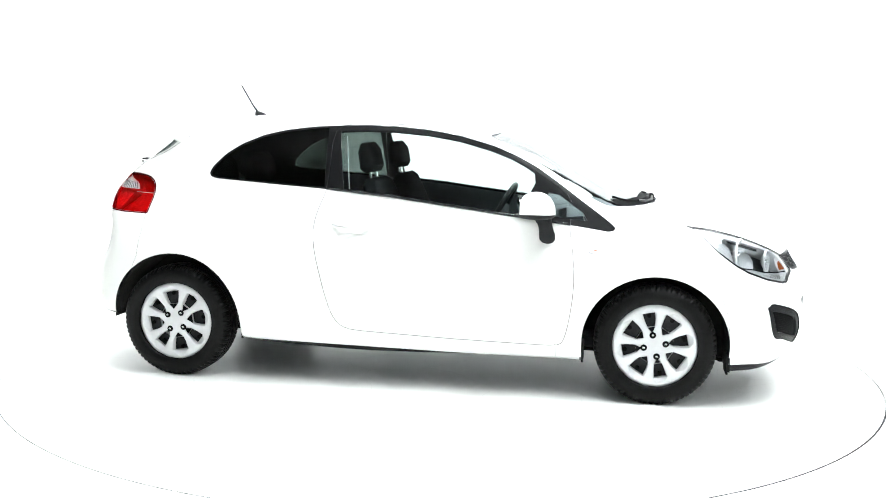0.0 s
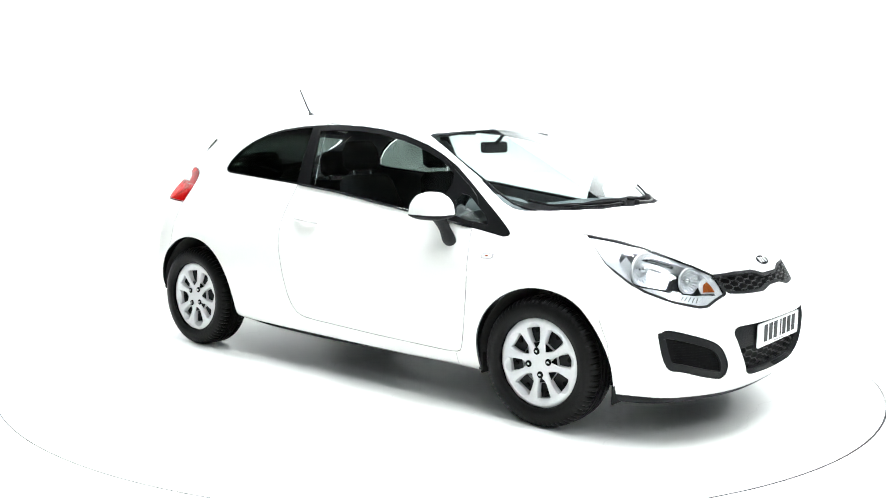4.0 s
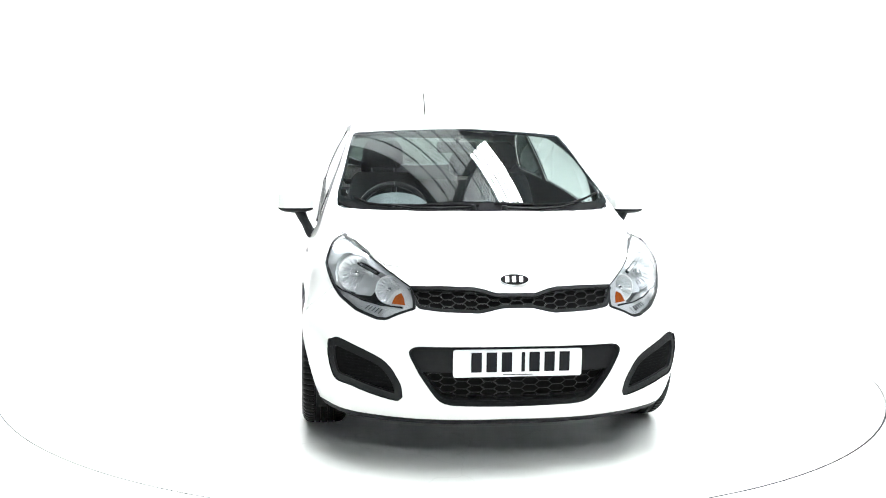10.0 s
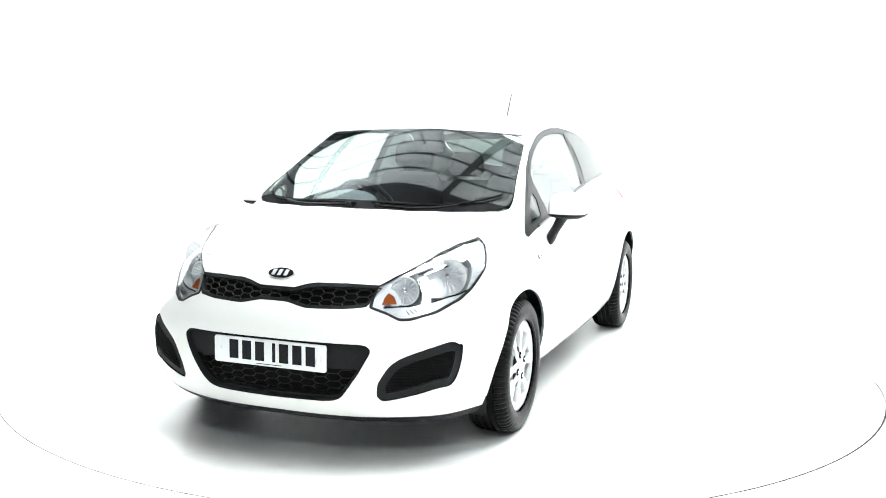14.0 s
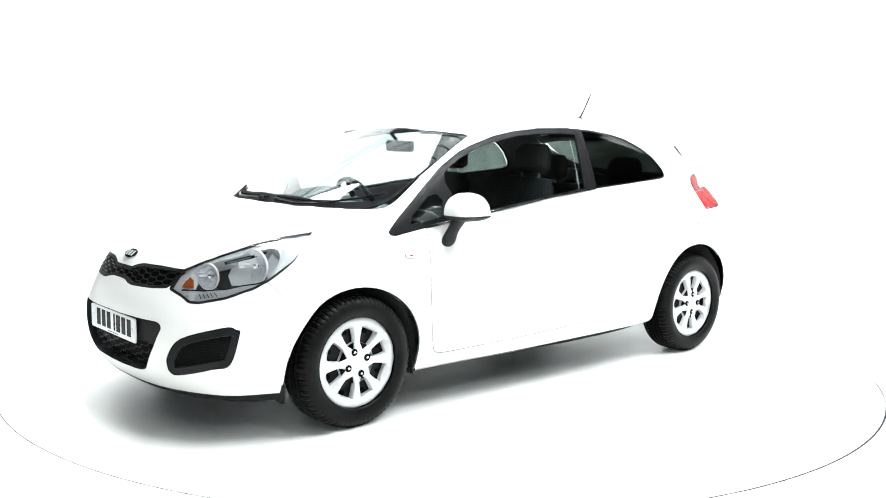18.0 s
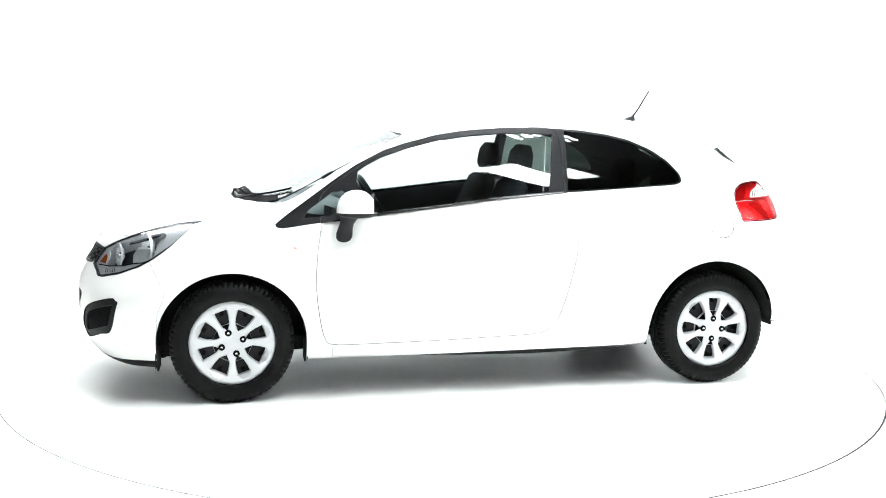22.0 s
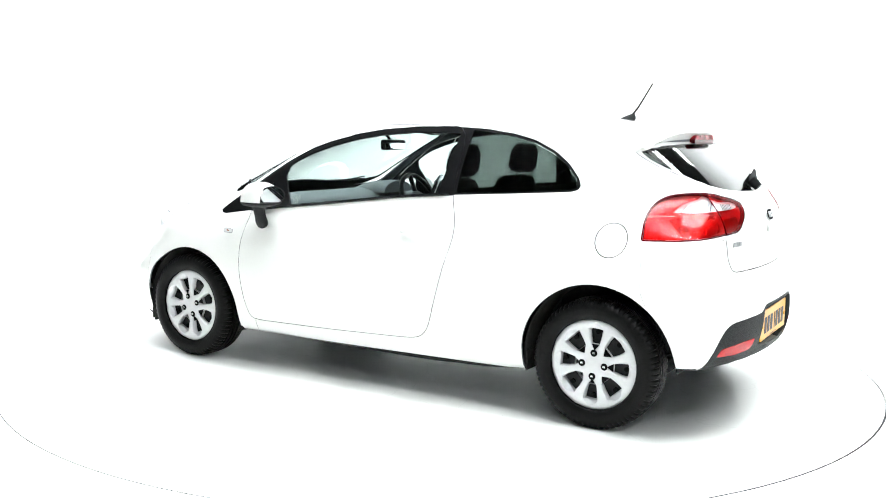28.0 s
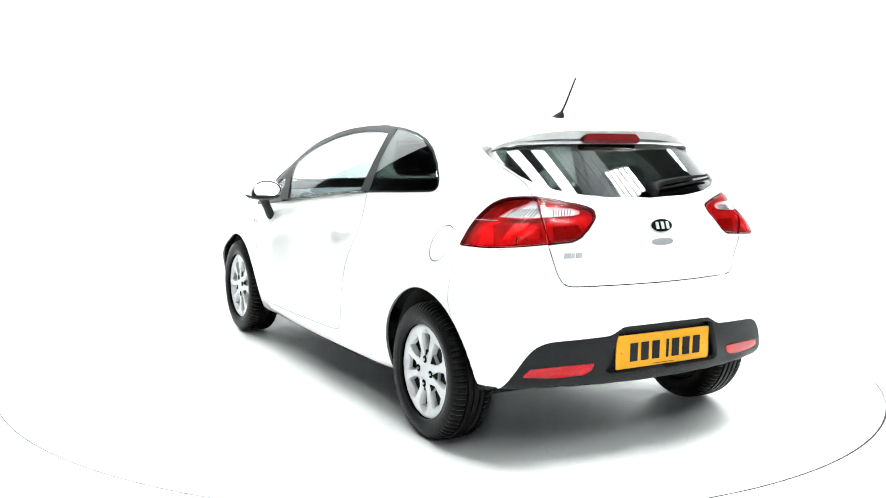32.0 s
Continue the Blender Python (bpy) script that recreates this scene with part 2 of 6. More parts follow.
# ---- the studio ----
def studio():
    bm = bmesh.new()
    R0 = 2.4765
    n = 128
    inner = [bm.verts.new((0.003 + R0 * math.cos(2 * math.pi * k / n), R0 * math.sin(2 * math.pi * k / n), 0)) for k in range(n)]
    prev = inner
    for r in (3.2, 4.5, 7, 11, 16):
        ring = [bm.verts.new((r * math.cos(2 * math.pi * k / n), r * math.sin(2 * math.pi * k / n), 0)) for k in range(n)]
        for k in range(n):
            bm.faces.new((prev[k], ring[k], ring[(k + 1) % n], prev[(k + 1) % n]))
        prev = ring
    rim = [bm.verts.new((v.co.x, v.co.y, -0.05)) for v in inner]
    for k in range(n):
        bm.faces.new((inner[k], inner[(k + 1) % n], rim[(k + 1) % n], rim[k]))
    tagged(part("floor", bm, FLOOR_PAINT, smooth=False), "white painted studio floor round the turntable", "floor", kind="structure")
    # dark pit below the ring gap
    bm = bmesh.new()
    bmesh.ops.create_circle(bm, cap_ends=True, radius=2.6, segments=64)
    tagged(part("pit_floor", bm, GAP_LINE, at=pose(0, 0, -0.051), smooth=False), "dark pit under the turntable's edge", "floor", kind="structure")
    # the cove: a white wall that curves up out of the floor round three sides
    bm = bmesh.new()
    prof = [(0.9 * math.sin(a), -0.003 + 0.9 * (1 - math.cos(a))) for a in [math.pi / 2 * k / 10 for k in range(11)]] + [(0.9, 4.7), (0.98, 4.7), (0.98, 0.0)]
    cols = []
    m = 60
    for k in range(m + 1):
        a = radians(14 + 133 * k / m)
        c, s = math.cos(a), math.sin(a)
        cols.append([bm.verts.new(((4.6 + r) * c, (4.6 + r) * s, z)) for r, z in prof])
    for a, b in zip(cols, cols[1:]):
        for j in range(len(prof) - 1):
            bm.faces.new((a[j], b[j], b[j + 1], a[j + 1]))
    tagged(part("wall_cove", bm, COVE), "seamless curved white studio backdrop wall", "wall", kind="structure")
    # an unseen low white wall behind the camera, added to bounce light under the car
    bm = bmesh.new()
    cols = []
    for k in range(49):
        a = radians(147 + 227 * k / 48)
        c, s = math.cos(a), math.sin(a)
        cols.append([bm.verts.new((r * c, r * s, z)) for r, z in ((8.0, -0.003), (8.0, 1.3), (8.1, 1.3), (8.1, -0.003))])
    for a, b in zip(cols, cols[1:]):
        for j in range(3):
            bm.faces.new((a[j], b[j], b[j + 1], a[j + 1]))
    tagged(part("bounce_wall", bm, COVE, smooth=False), "low white wall added unseen round the open side to bounce light", "wall", kind="structure")
    # hall walls and roof, turned against the camera's axis
    for nm, x0, x1, y0, y1 in (("wall_north", -15, 15, 15, 15.2), ("wall_south", -15, 15, -15.2, -15), ("wall_east", 15, 15.2, -15, 15), ("wall_west", -15.2, -15, -15, 15)):
        tagged(part(nm, box(bmesh.new(), x0, x1, y0, y1, 0, 6.8), HALL_WALL, smooth=False, at=HALL), "dark grey profiled hall wall", "wall", kind="structure")
    bm = bmesh.new()
    rows = []
    nx = 300
    for k in range(nx + 1):
        y = -15.2 + 30.4 * k / nx
        z = 6.5 + (0.035 if k % 4 < 2 else 0.0)
        rows.append([bm.verts.new((x, y, z)) for x in (-15.2, 0, 15.2)])
    for a, b in zip(rows, rows[1:]):
        for j in range(2):
            bm.faces.new((a[j], a[j + 1], b[j + 1], b[j]))
    tagged(part("ceiling", bm, ROOF_SHEET, smooth=False, at=HALL), "dark profiled sheet roof of the hall", "ceiling", kind="structure")
    # pale soffit beside the tubes, in lapped sheets with seams
    bm = bmesh.new()
    for k in range(6):
        box(bm, -7.0, 8.0, 1.28 + 0.238 * k, 1.28 + 0.238 * k + 0.196, 5.45 + 0.006 * (k % 2), 5.47 + 0.006 * (k % 2))
    tagged(part("soffit", bm, SOFFIT, smooth=False, at=HALL), "pale grey lapped soffit sheets under the roof", "ceiling", kind="structure")


HALL = pose(0, 0, 0, 0, 0, -38.5)


def beams():
    first = None
    for x in (-9.0, -5.2, -1.05, 4.2, 9.0):
        m = HALL @ pose(x, 0, 0)
        if first is None:
            bm = bmesh.new()
            box(bm, -0.045, 0.045, -15, 15, 5.415, 5.43)
            box(bm, -0.045, 0.045, -15, 15, 5.31, 5.325)
            box(bm, -0.008, 0.008, -15, 15, 5.325, 5.415)
            for y in (-12, -6, 6, 12):
                box(bm, -0.04, 0.04, y - 0.04, y + 0.04, 5.43, 6.5)
            first = tagged(part("roof_beam", bm, BEAM_PAINT, smooth=False, at=m), "grey steel roof beam hung under the sheeting", "beam", "roof beams", "structure")
        else:
            copy_thing(first, m)


def light_bank(u, v, length, tubes=5, gap=0.1075, z=4.95):
    """Parallel tubes on a white batten each, hung below the beams."""
    e = tagged(new("tube_light"), "bank of parallel lit tube lamps hung below the roof (two of the eleven are added fill)", "ceiling light", "tube lights")
    e.matrix_basis = HALL @ pose(u, v, z)
    for k in range(tubes):
        o = (k - (tubes - 1) / 2) * gap
        part("batten", box(bmesh.new(), -length / 2, length / 2, o - 0.022, o + 0.022, 0.03, 0.07, 0.006), COVE, e)
        bm = bmesh.new()
        tube(bm, [(-length / 2 + 0.03, o, 0), (length / 2 - 0.03, o, 0)], 0.033, 10, flat=0.4)
        part("tube", bm, TUBE, e)
    for sx in (-0.4, 0.4):
        part("cross_bar", box(bmesh.new(), sx * length - 0.02, sx * length + 0.02, -(tubes - 1) / 2 * gap - 0.05, (tubes - 1) / 2 * gap + 0.05, 0.07, 0.10), BEAM_PAINT, e)
        for sy in (-0.3, 0.3):
            part("hanger", tube(bmesh.new(), [(sx * length, sy, 0.10), (sx * length, sy, 6.52 - z)], 0.006, 6), BEAM_PAINT, e)
    return e


studio()
beams()
# (0.3, -0.45) and (1.6, 0.50) are added fill for car and floor
for bu, bv, bl in ((0.35, 2.385, 2.72), (3.65, 2.385, 3.0), (0.1, -1.62, 1.6), (2.25, -1.62, 1.7), (5.3, -1.62, 1.9), (4.9, -5.30, 2.6), (0.3, -0.45, 6.0), (1.6, 0.50, 3.4), (-5.5, -0.85, 3.1), (1.2, 5.40, 1.9), (-4.45, 0.63, 2.5)):
    light_bank(bu, bv, bl)


def turntable():
    bm = bmesh.new()
    n = 128
    top = []
    c = bm.verts.new((0, 0, 0))
    prev = None
    for r in (0.6, 1.2, 1.8, 2.468):
        ring = [bm.verts.new((r * math.cos(2 * math.pi * k / n), r * math.sin(2 * math.pi * k / n), 0)) for k in range(n)]
        for k in range(n):
            if prev is None:
                bm.faces.new((c, ring[k], ring[(k + 1) % n]))
            else:
                bm.faces.new((prev[k], ring[k], ring[(k + 1) % n], prev[(k + 1) % n]))
        prev = ring
    low = [bm.verts.new((v.co.x, v.co.y, -0.05)) for v in prev]
    for k in range(n):
        bm.faces.new((prev[k], low[k], low[(k + 1) % n], prev[(k + 1) % n]))
    e = tagged(new("turntable"), "round white painted turntable flush with the floor", "turntable")
    part("deck", bm, FLOOR_PAINT, e, smooth=False)
    bm = bmesh.new()
    lathe(bm, [(2.469, -0.03), (2.469, 0.0), (2.471, -0.002), (2.471, -0.03)], 128)
    bmesh.ops.rotate(bm, verts=bm.verts, cent=(0, 0, 0), matrix=Matrix.Rotation(math.pi / 2, 3, "X"))
    part("edge_band", bm, BEAM_PAINT, e, "thin steel edge band")
    return e


table = turntable()


def floor_marker():
    """The small grey stud by the turntable's edge."""
    bm = bmesh.new()
    lathe(bm, [(0.0, 0.0), (0.018, 0.0), (0.018, 0.004), (0.008, 0.006), (0.006, 0.018), (0.0, 0.020)], 16)
    bmesh.ops.rotate(bm, verts=bm.verts, cent=(0, 0, 0), matrix=Matrix.Rotation(math.pi / 2, 3, "X"))
    tagged(part("floor_marker", bm, COVE, at=pose(-0.985, -2.305, 0)), "small pale grey stud on the floor beside the turntable", "marker")


floor_marker()

# ---- the car's outer form ----
def spl(x, xs, ys):
    """Smooth curve through the knots, level beyond them by the end slopes."""
    xs, ys = np.asarray(xs, float), np.asarray(ys, float)
    d = np.diff(ys) / np.diff(xs)
    m = np.zeros_like(ys)
    m[0], m[-1] = d[0], d[-1]
    h = np.diff(xs)
    m[1:-1] = (d[:-1] * h[1:] + d[1:] * h[:-1]) / (h[1:] + h[:-1])
    x = np.asarray(x, float)
    i = np.clip(np.searchsorted(xs, x) - 1, 0, len(xs) - 2)
    t = (x - xs[i]) / h[i]
    lo, hi = t < 0, t > 1
    tc = np.clip(t, 0, 1)
    y = ((2*tc**3 - 3*tc**2 + 1) * ys[i] + (tc**3 - 2*tc**2 + tc) * h[i] * m[i]
         + (3*tc**2 - 2*tc**3) * ys[i+1] + (tc**3 - tc**2) * h[i] * m[i+1])
    return y + np.where(lo, t * h[i] * m[i], 0) + np.where(hi, (t - 1) * h[i] * m[i+1], 0)



def z_top(x):
    return spl(x, [-1.9, -1.6, -1.42, -1.2, -0.9, -0.5, -0.1, 0.2, 0.38, 0.48, 0.87, 1.22, 1.30, 1.38, 1.5, 1.75, 1.95, 2.15],
                  [1.15, 1.315, 1.383, 1.420, 1.447, 1.459, 1.455, 1.430, 1.396, 1.357, 1.190, 1.024, 0.985, 0.961, 0.935, 0.87, 0.80, 0.70])


def top_crown(x):
    return spl(x, [-1.9, -1.4, -0.5, 0.4, 0.7, 1.0, 1.2, 1.45, 1.7, 2.1], [0.05, 0.05, 0.045, 0.05, 0.08, 0.105, 0.085, 0.045, 0.05, 0.06])


def half_width(x, z):
    side = spl(z, [0.12, 0.2, 0.3, 0.42, 0.6, 0.72, 0.8, 0.88, 1.0, 1.1, 1.2, 1.3, 1.4, 1.5],
                  [0.74, 0.79, 0.825, 0.85, 0.86, 0.848, 0.82, 0.785, 0.738, 0.698, 0.655, 0.608, 0.555, 0.50])
    taper = spl(x, [-1.95, -1.7, -1.4, -1.1, -0.6, 0.0, 0.6, 1.0, 1.3, 1.6, 1.85, 2.1],
                   [0.15, 0.045, 0.0, 0.0, 0.0, 0.0, 0.0, 0.004, 0.012, 0.045, 0.10, 0.19])
    high = np.clip((z - 0.86) / 0.24, 0, 1)
    lean = spl(x, [-1.95, -1.7, -1.5, -1.3, -1.1, -0.9], [0.15, 0.125, 0.085, 0.03, 0.0, 0.0]) * (x < -0.9)
    # the bumper's corner stands out to the wheel arch; the wing draws in beside the lamp
    low = np.clip((0.70 - z) / 0.16, 0, 1)
    flare = 0.037 * np.exp(-((x - 1.62) / 0.12) ** 2) * low * low * (3 - 2 * low)
    up = np.clip((z - 0.76) / 0.07, 0, 1)
    tuck = 0.028 * np.exp(-((x - 1.50) / 0.11) ** 2) * up * up * (3 - 2 * up)
    return side - taper + flare - tuck - lean * high * high * (3 - 2 * high)


def x_front(y, z):
    mid = spl(z, [0.1, 0.2, 0.3, 0.42, 0.52, 0.6, 0.68, 0.74, 0.8, 0.9, 1.0],
                 [1.92, 2.03, 2.09, 2.11, 2.108, 2.09, 2.05, 2.015, 1.97, 1.85, 1.70])
    bow = spl(z, [0.15, 0.5, 0.62, 0.9], [0.26, 0.27, 0.36, 0.42])
    return mid - bow * (np.abs(y) / 0.745) ** 2.6


def x_rear(y, z):
    mid = spl(z, [0.15, 0.25, 0.35, 0.5, 0.62, 0.70, 0.78, 0.9, 1.0, 1.08, 1.16, 1.3, 1.4],
                 [-1.82, -1.88, -1.915, -1.93, -1.91, -1.87, -1.853, -1.856, -1.835, -1.775, -1.685, -1.51, -1.38])
    return mid + 0.13 * (np.abs(y) / 0.7) ** 2.2


def z_low(x):
    return spl(x, [-2.0, -1.5, -1.25, -0.9, 0.8, 1.3, 1.7, 2.1], [0.315, 0.305, 0.27, 0.215, 0.19, 0.18, 0.165, 0.165])


K_EDGE = 0.016


def body(x, y, z):
    """Below zero inside the car's outer form."""
    ya = np.abs(y)
    f = np.stack([(ya - half_width(x, z)) * 0.92,
                  (z - z_top(x) + top_crown(x) * (ya / 0.62) ** 2.2) * 0.88,
                  (x - x_front(y, z)) * 0.85, (x_rear(y, z) - x) * 0.85, z_low(x) - z])
    m = f.max(0)
    return m + K_EDGE * np.log(np.exp((f - m) / K_EDGE).sum(0))


def along(o, d, far=1.0, near=0.0, steps=44):
    """Where the rays from inside meet the form."""
    a = np.full(len(o), near); b = np.full(len(o), far)
    for _ in range(steps):
        m = (a + b) / 2
        q = o + d * m[:, None]
        out = body(q[:, 0], q[:, 1], q[:, 2]) > 0
        b = np.where(out, m, b); a = np.where(out, a, m)
    return o + d * a[:, None]


# ---- the outlines of the car's panels: metres in the car's frame, x forward, y to its left, z up ----
# side outlines (x, z)
DLO = [(1.076, 0.878), (1.045, 0.864), (0.882, 0.888), (0.596, 0.922), (0.262, 0.962), (-0.106, 1.008), (-0.45, 1.039), (-0.8, 1.062), (-1.10, 1.083),
       (-1.138, 1.100), (-1.125, 1.143), (-1.057, 1.215), (-0.97, 1.273), (-0.851, 1.323), (-0.73, 1.351), (-0.578, 1.371), (-0.471, 1.378), (-0.303, 1.382),
       (-0.12, 1.377), (0.062, 1.361), (0.243, 1.332), (0.422, 1.283), (0.54, 1.240), (0.658, 1.180), (0.774, 1.103), (0.89, 1.020), (1.0, 0.943), (1.064, 0.894)]
DOOR_GLASS = [(0.575, 0.940), (0.26, 0.977), (-0.106, 1.022), (-0.365, 1.046), (-0.418, 1.345), (-0.30, 1.352), (-0.12, 1.349), (0.062, 1.334), (0.235, 1.306),
              (0.40, 1.262), (0.52, 1.220), (0.60, 1.180), (0.645, 1.15), (0.655, 1.10)]
QUARTER_GLASS = [(-0.472, 1.052), (-0.8, 1.073), (-1.085, 1.093), (-1.118, 1.106), (-1.108, 1.143), (-1.045, 1.208), (-0.96, 1.262), (-0.845, 1.311), (-0.726, 1.339),
                 (-0.578, 1.359), (-0.488, 1.366)]
VENT_GLASS = [(0.93, 0.915), (0.79, 0.930), (0.72, 0.945), (0.70, 1.02), (0.73, 1.052), (0.78, 1.045), (0.905, 0.955)]
DOOR = [(0.839, 0.888), (0.867, 0.758), (0.878, 0.589), (0.857, 0.412), (0.832, 0.305), (0.802, 0.271), (0.244, 0.281), (-0.28, 0.300), (-0.345, 0.318),
        (-0.385, 0.36), (-0.413, 0.426), (-0.465, 0.62), (-0.514, 0.82), (-0.497, 0.933), (-0.455, 1.035), (-0.455, 1.39), (0.3, 1.39), (0.86, 1.03)]
# front outlines (y, z)
GRILLE = [(-0.05, 0.722), (0.08, 0.722), (0.13, 0.737), (0.17, 0.744), (0.30, 0.745), (0.445, 0.737), (0.415, 0.70), (0.39, 0.658), (0.30, 0.651), (0.15, 0.649),
          (0.11, 0.657), (0.06, 0.668), (-0.05, 0.669)]
LOW_GRILLE = [(-0.05, 0.523), (0.2, 0.521), (0.40, 0.517), (0.425, 0.507), (0.433, 0.488), (0.39, 0.405), (0.335, 0.325), (0.305, 0.29), (0.26, 0.277), (-0.05, 0.272)]
# rear outlines (y, z)
REAR_GLASS = [(-0.05, 1.312), (0.265, 1.310), (0.478, 1.303), (0.538, 1.293), (0.568, 1.276), (0.567, 1.242), (0.556, 1.206), (0.541, 1.178), (0.51, 1.150), (0.464, 1.130), (0.376, 1.111), (0.241, 1.096), (-0.05, 1.087)]
TAILGATE = [(-0.05, 0.730), (0.44, 0.732), (0.474, 0.740), (0.496, 0.776), (0.549, 0.917), (0.548, 1.05), (0.541, 1.098), (0.539, 1.145), (0.556, 1.183), (0.569, 1.210), (0.578, 1.244), (0.580, 1.28), (0.57, 1.38), (-0.05, 1.42)]
REAR_BLACK = [(-0.05, 0.569), (0.229, 0.566), (0.25, 0.560), (0.285, 0.540), (0.31, 0.532), (0.573, 0.519), (0.629, 0.498), (0.672, 0.448), (0.74, 0.324), (0.78, 0.25),
              (0.78, 0.1), (-0.05, 0.1)]
# top outlines (x, y)
SCREEN = [(0.458, -0.05), (0.448, 0.3), (0.425, 0.5), (0.40, 0.578), (0.60, 0.617), (0.80, 0.650), (0.95, 0.680), (1.02, 0.682), (1.07, 0.655), (1.155, 0.562), (1.22, 0.45),
          (1.275, 0.28), (1.302, -0.05)]
SCREEN_GLASS = [(0.470, -0.05), (0.460, 0.3), (0.438, 0.5), (0.416, 0.566), (0.60, 0.604), (0.80, 0.637), (0.93, 0.664), (0.985, 0.662), (1.05, 0.60), (1.12, 0.48),
                (1.18, 0.30), (1.215, -0.05)]
BONNET = [(1.306, -0.05), (1.279, 0.28), (1.224, 0.452), (1.159, 0.564), (1.075, 0.658), (1.06, 0.690), (1.15, 0.700), (1.30, 0.690), (1.46, 0.655), (1.66, 0.585), (1.80, 0.51),
          (1.845, 0.445), (1.873, 0.332), (1.893, 0.26), (1.910, 0.15), (1.918, -0.05)]
# outlines on the rounded corners (x, y, z)
HEADLAMP = [(1.929, 0.418, 0.738), (1.855, 0.475, 0.778), (1.779, 0.522, 0.811), (1.660, 0.575, 0.852), (1.545, 0.622, 0.881), (1.43, 0.684, 0.899), (1.494, 0.714, 0.838), (1.556, 0.738, 0.785),
            (1.614, 0.738, 0.745), (1.668, 0.722, 0.706), (1.736, 0.694, 0.668), (1.839, 0.632, 0.627), (1.925, 0.550, 0.604), (1.953, 0.515, 0.605), (1.969, 0.466, 0.630), (1.99, 0.400, 0.655), (1.962, 0.400, 0.700)]
LAMP_MASK_LINE = [(1.945, 0.445, 0.690), (1.887, 0.462, 0.752), (1.809, 0.528, 0.785), (1.708, 0.596, 0.820), (1.622, 0.644, 0.844), (1.600, 0.672, 0.836), (1.605, 0.696, 0.809), (1.636, 0.712, 0.756),
                  (1.685, 0.707, 0.708), (1.72, 0.689, 0.696), (1.768, 0.652, 0.688), (1.827, 0.61, 0.672), (1.897, 0.537, 0.662), (1.958, 0.450, 0.660)]
FOG = [(1.835, 0.745, 0.490), (1.843, 0.73, 0.510), (1.878, 0.688, 0.516), (2.00, 0.535, 0.460), (2.033, 0.47, 0.38), (2.03, 0.455, 0.322), (2.018, 0.461, 0.297),
       (1.999, 0.497, 0.290), (1.924, 0.658, 0.334), (1.868, 0.722, 0.362)]
TAIL = [(-1.462, 0.773, 0.884), (-1.460, 0.730, 0.953), (-1.463, 0.695, 0.997), (-1.474, 0.660, 1.034), (-1.492, 0.632, 1.060), (-1.525, 0.606, 1.080), (-1.56, 0.588, 1.090), (-1.62, 0.558, 1.097), (-1.662, 0.536, 1.0975),
        (-1.705, 0.485, 1.091), (-1.745, 0.393, 1.073), (-1.774, 0.322, 1.054), (-1.791, 0.310, 1.034), (-1.806, 0.326, 1.007), (-1.815, 0.362, 0.970), (-1.814, 0.400, 0.935), (-1.807, 0.435, 0.918),
        (-1.779, 0.545, 0.908), (-1.752, 0.620, 0.902), (-1.700, 0.695, 0.896), (-1.60, 0.745, 0.888)]
TAIL_CLEAR = [(-1.572, 0.650, 1.008), (-1.586, 0.624, 1.030), (-1.604, 0.604, 1.045), (-1.625, 0.590, 1.053), (-1.656, 0.562, 1.068), (-1.664, 0.548, 1.081), (-1.680, 0.541, 1.079), (-1.703, 0.534, 1.067), (-1.725, 0.513, 1.057),
              (-1.756, 0.416, 1.053), (-1.774, 0.379, 1.041), (-1.781, 0.388, 1.029), (-1.776, 0.425, 1.023), (-1.742, 0.550, 1.018), (-1.710, 0.592, 1.013)]
WHEEL_X, ARCH_Z = (1.285, -1.285), 0.306
# middle, half width and height of the wheel arches
ARCHES = ((1.285, 0.366, 0.348), (-1.287, 0.372, 0.373))
CAP_X, CAP_Z = -1.332, 0.878


def frame_of(way):
    """Two axes across the way in which an outline is cut through the skin."""
    if way == "top":
        return np.array([0, 0, 1.0]), np.array([1.0, 0, 0]), np.array([0, 1.0, 0])
    a = radians(way)
    return np.array([math.cos(a), math.sin(a), 0]), np.array([-math.sin(a), math.cos(a), 0]), np.array([0, 0, 1.0])


def flat(way, pts, kind):
    """Outline in the axes of its way."""
    n, e1, e2 = frame_of(way)
    if kind == "xz":
        p3 = np.array([(x, 0, z) for x, z in pts])
    elif kind == "yz":
        p3 = np.array([(0, y, z) for y, z in pts])
    elif kind == "flat":
        return np.asarray(pts, float)
    elif kind == "xy":
        p3 = np.array([(x, y, 0) for x, y in pts])
    else:
        p3 = np.array(pts)
    return np.stack([p3 @ e1, p3 @ e2], 1)


def inside(poly, q):
    x, y = q[:, 0], q[:, 1]
    r = np.zeros(len(q), bool)
    for (x0, y0), (x1, y1) in zip(poly, np.roll(poly, -1, 0)):
        c = (y0 > y) != (y1 > y)
        with np.errstate(divide="ignore", invalid="ignore"):
            r ^= c & (x < (x1 - x0) * (y - y0) / (y1 - y0) + x0)
    return r


def inset(poly, d):
    """A closed flat outline drawn in by d."""
    p = np.asarray(poly, float)
    area = 0.5 * np.sum(p[:, 0] * np.roll(p[:, 1], -1) - np.roll(p[:, 0], -1) * p[:, 1])
    a = p - np.roll(p, 1, 0)
    b = np.roll(p, -1, 0) - p
    na = np.stack([-a[:, 1], a[:, 0]], 1) / np.maximum(np.hypot(a[:, 0], a[:, 1]), 1e-9)[:, None]
    nb = np.stack([-b[:, 1], b[:, 0]], 1) / np.maximum(np.hypot(b[:, 0], b[:, 1]), 1e-9)[:, None]
    k = na + nb
    k /= np.maximum((k * k).sum(1) / 2, 0.5)[:, None]
    return p + k * d * (1 if area > 0 else -1)


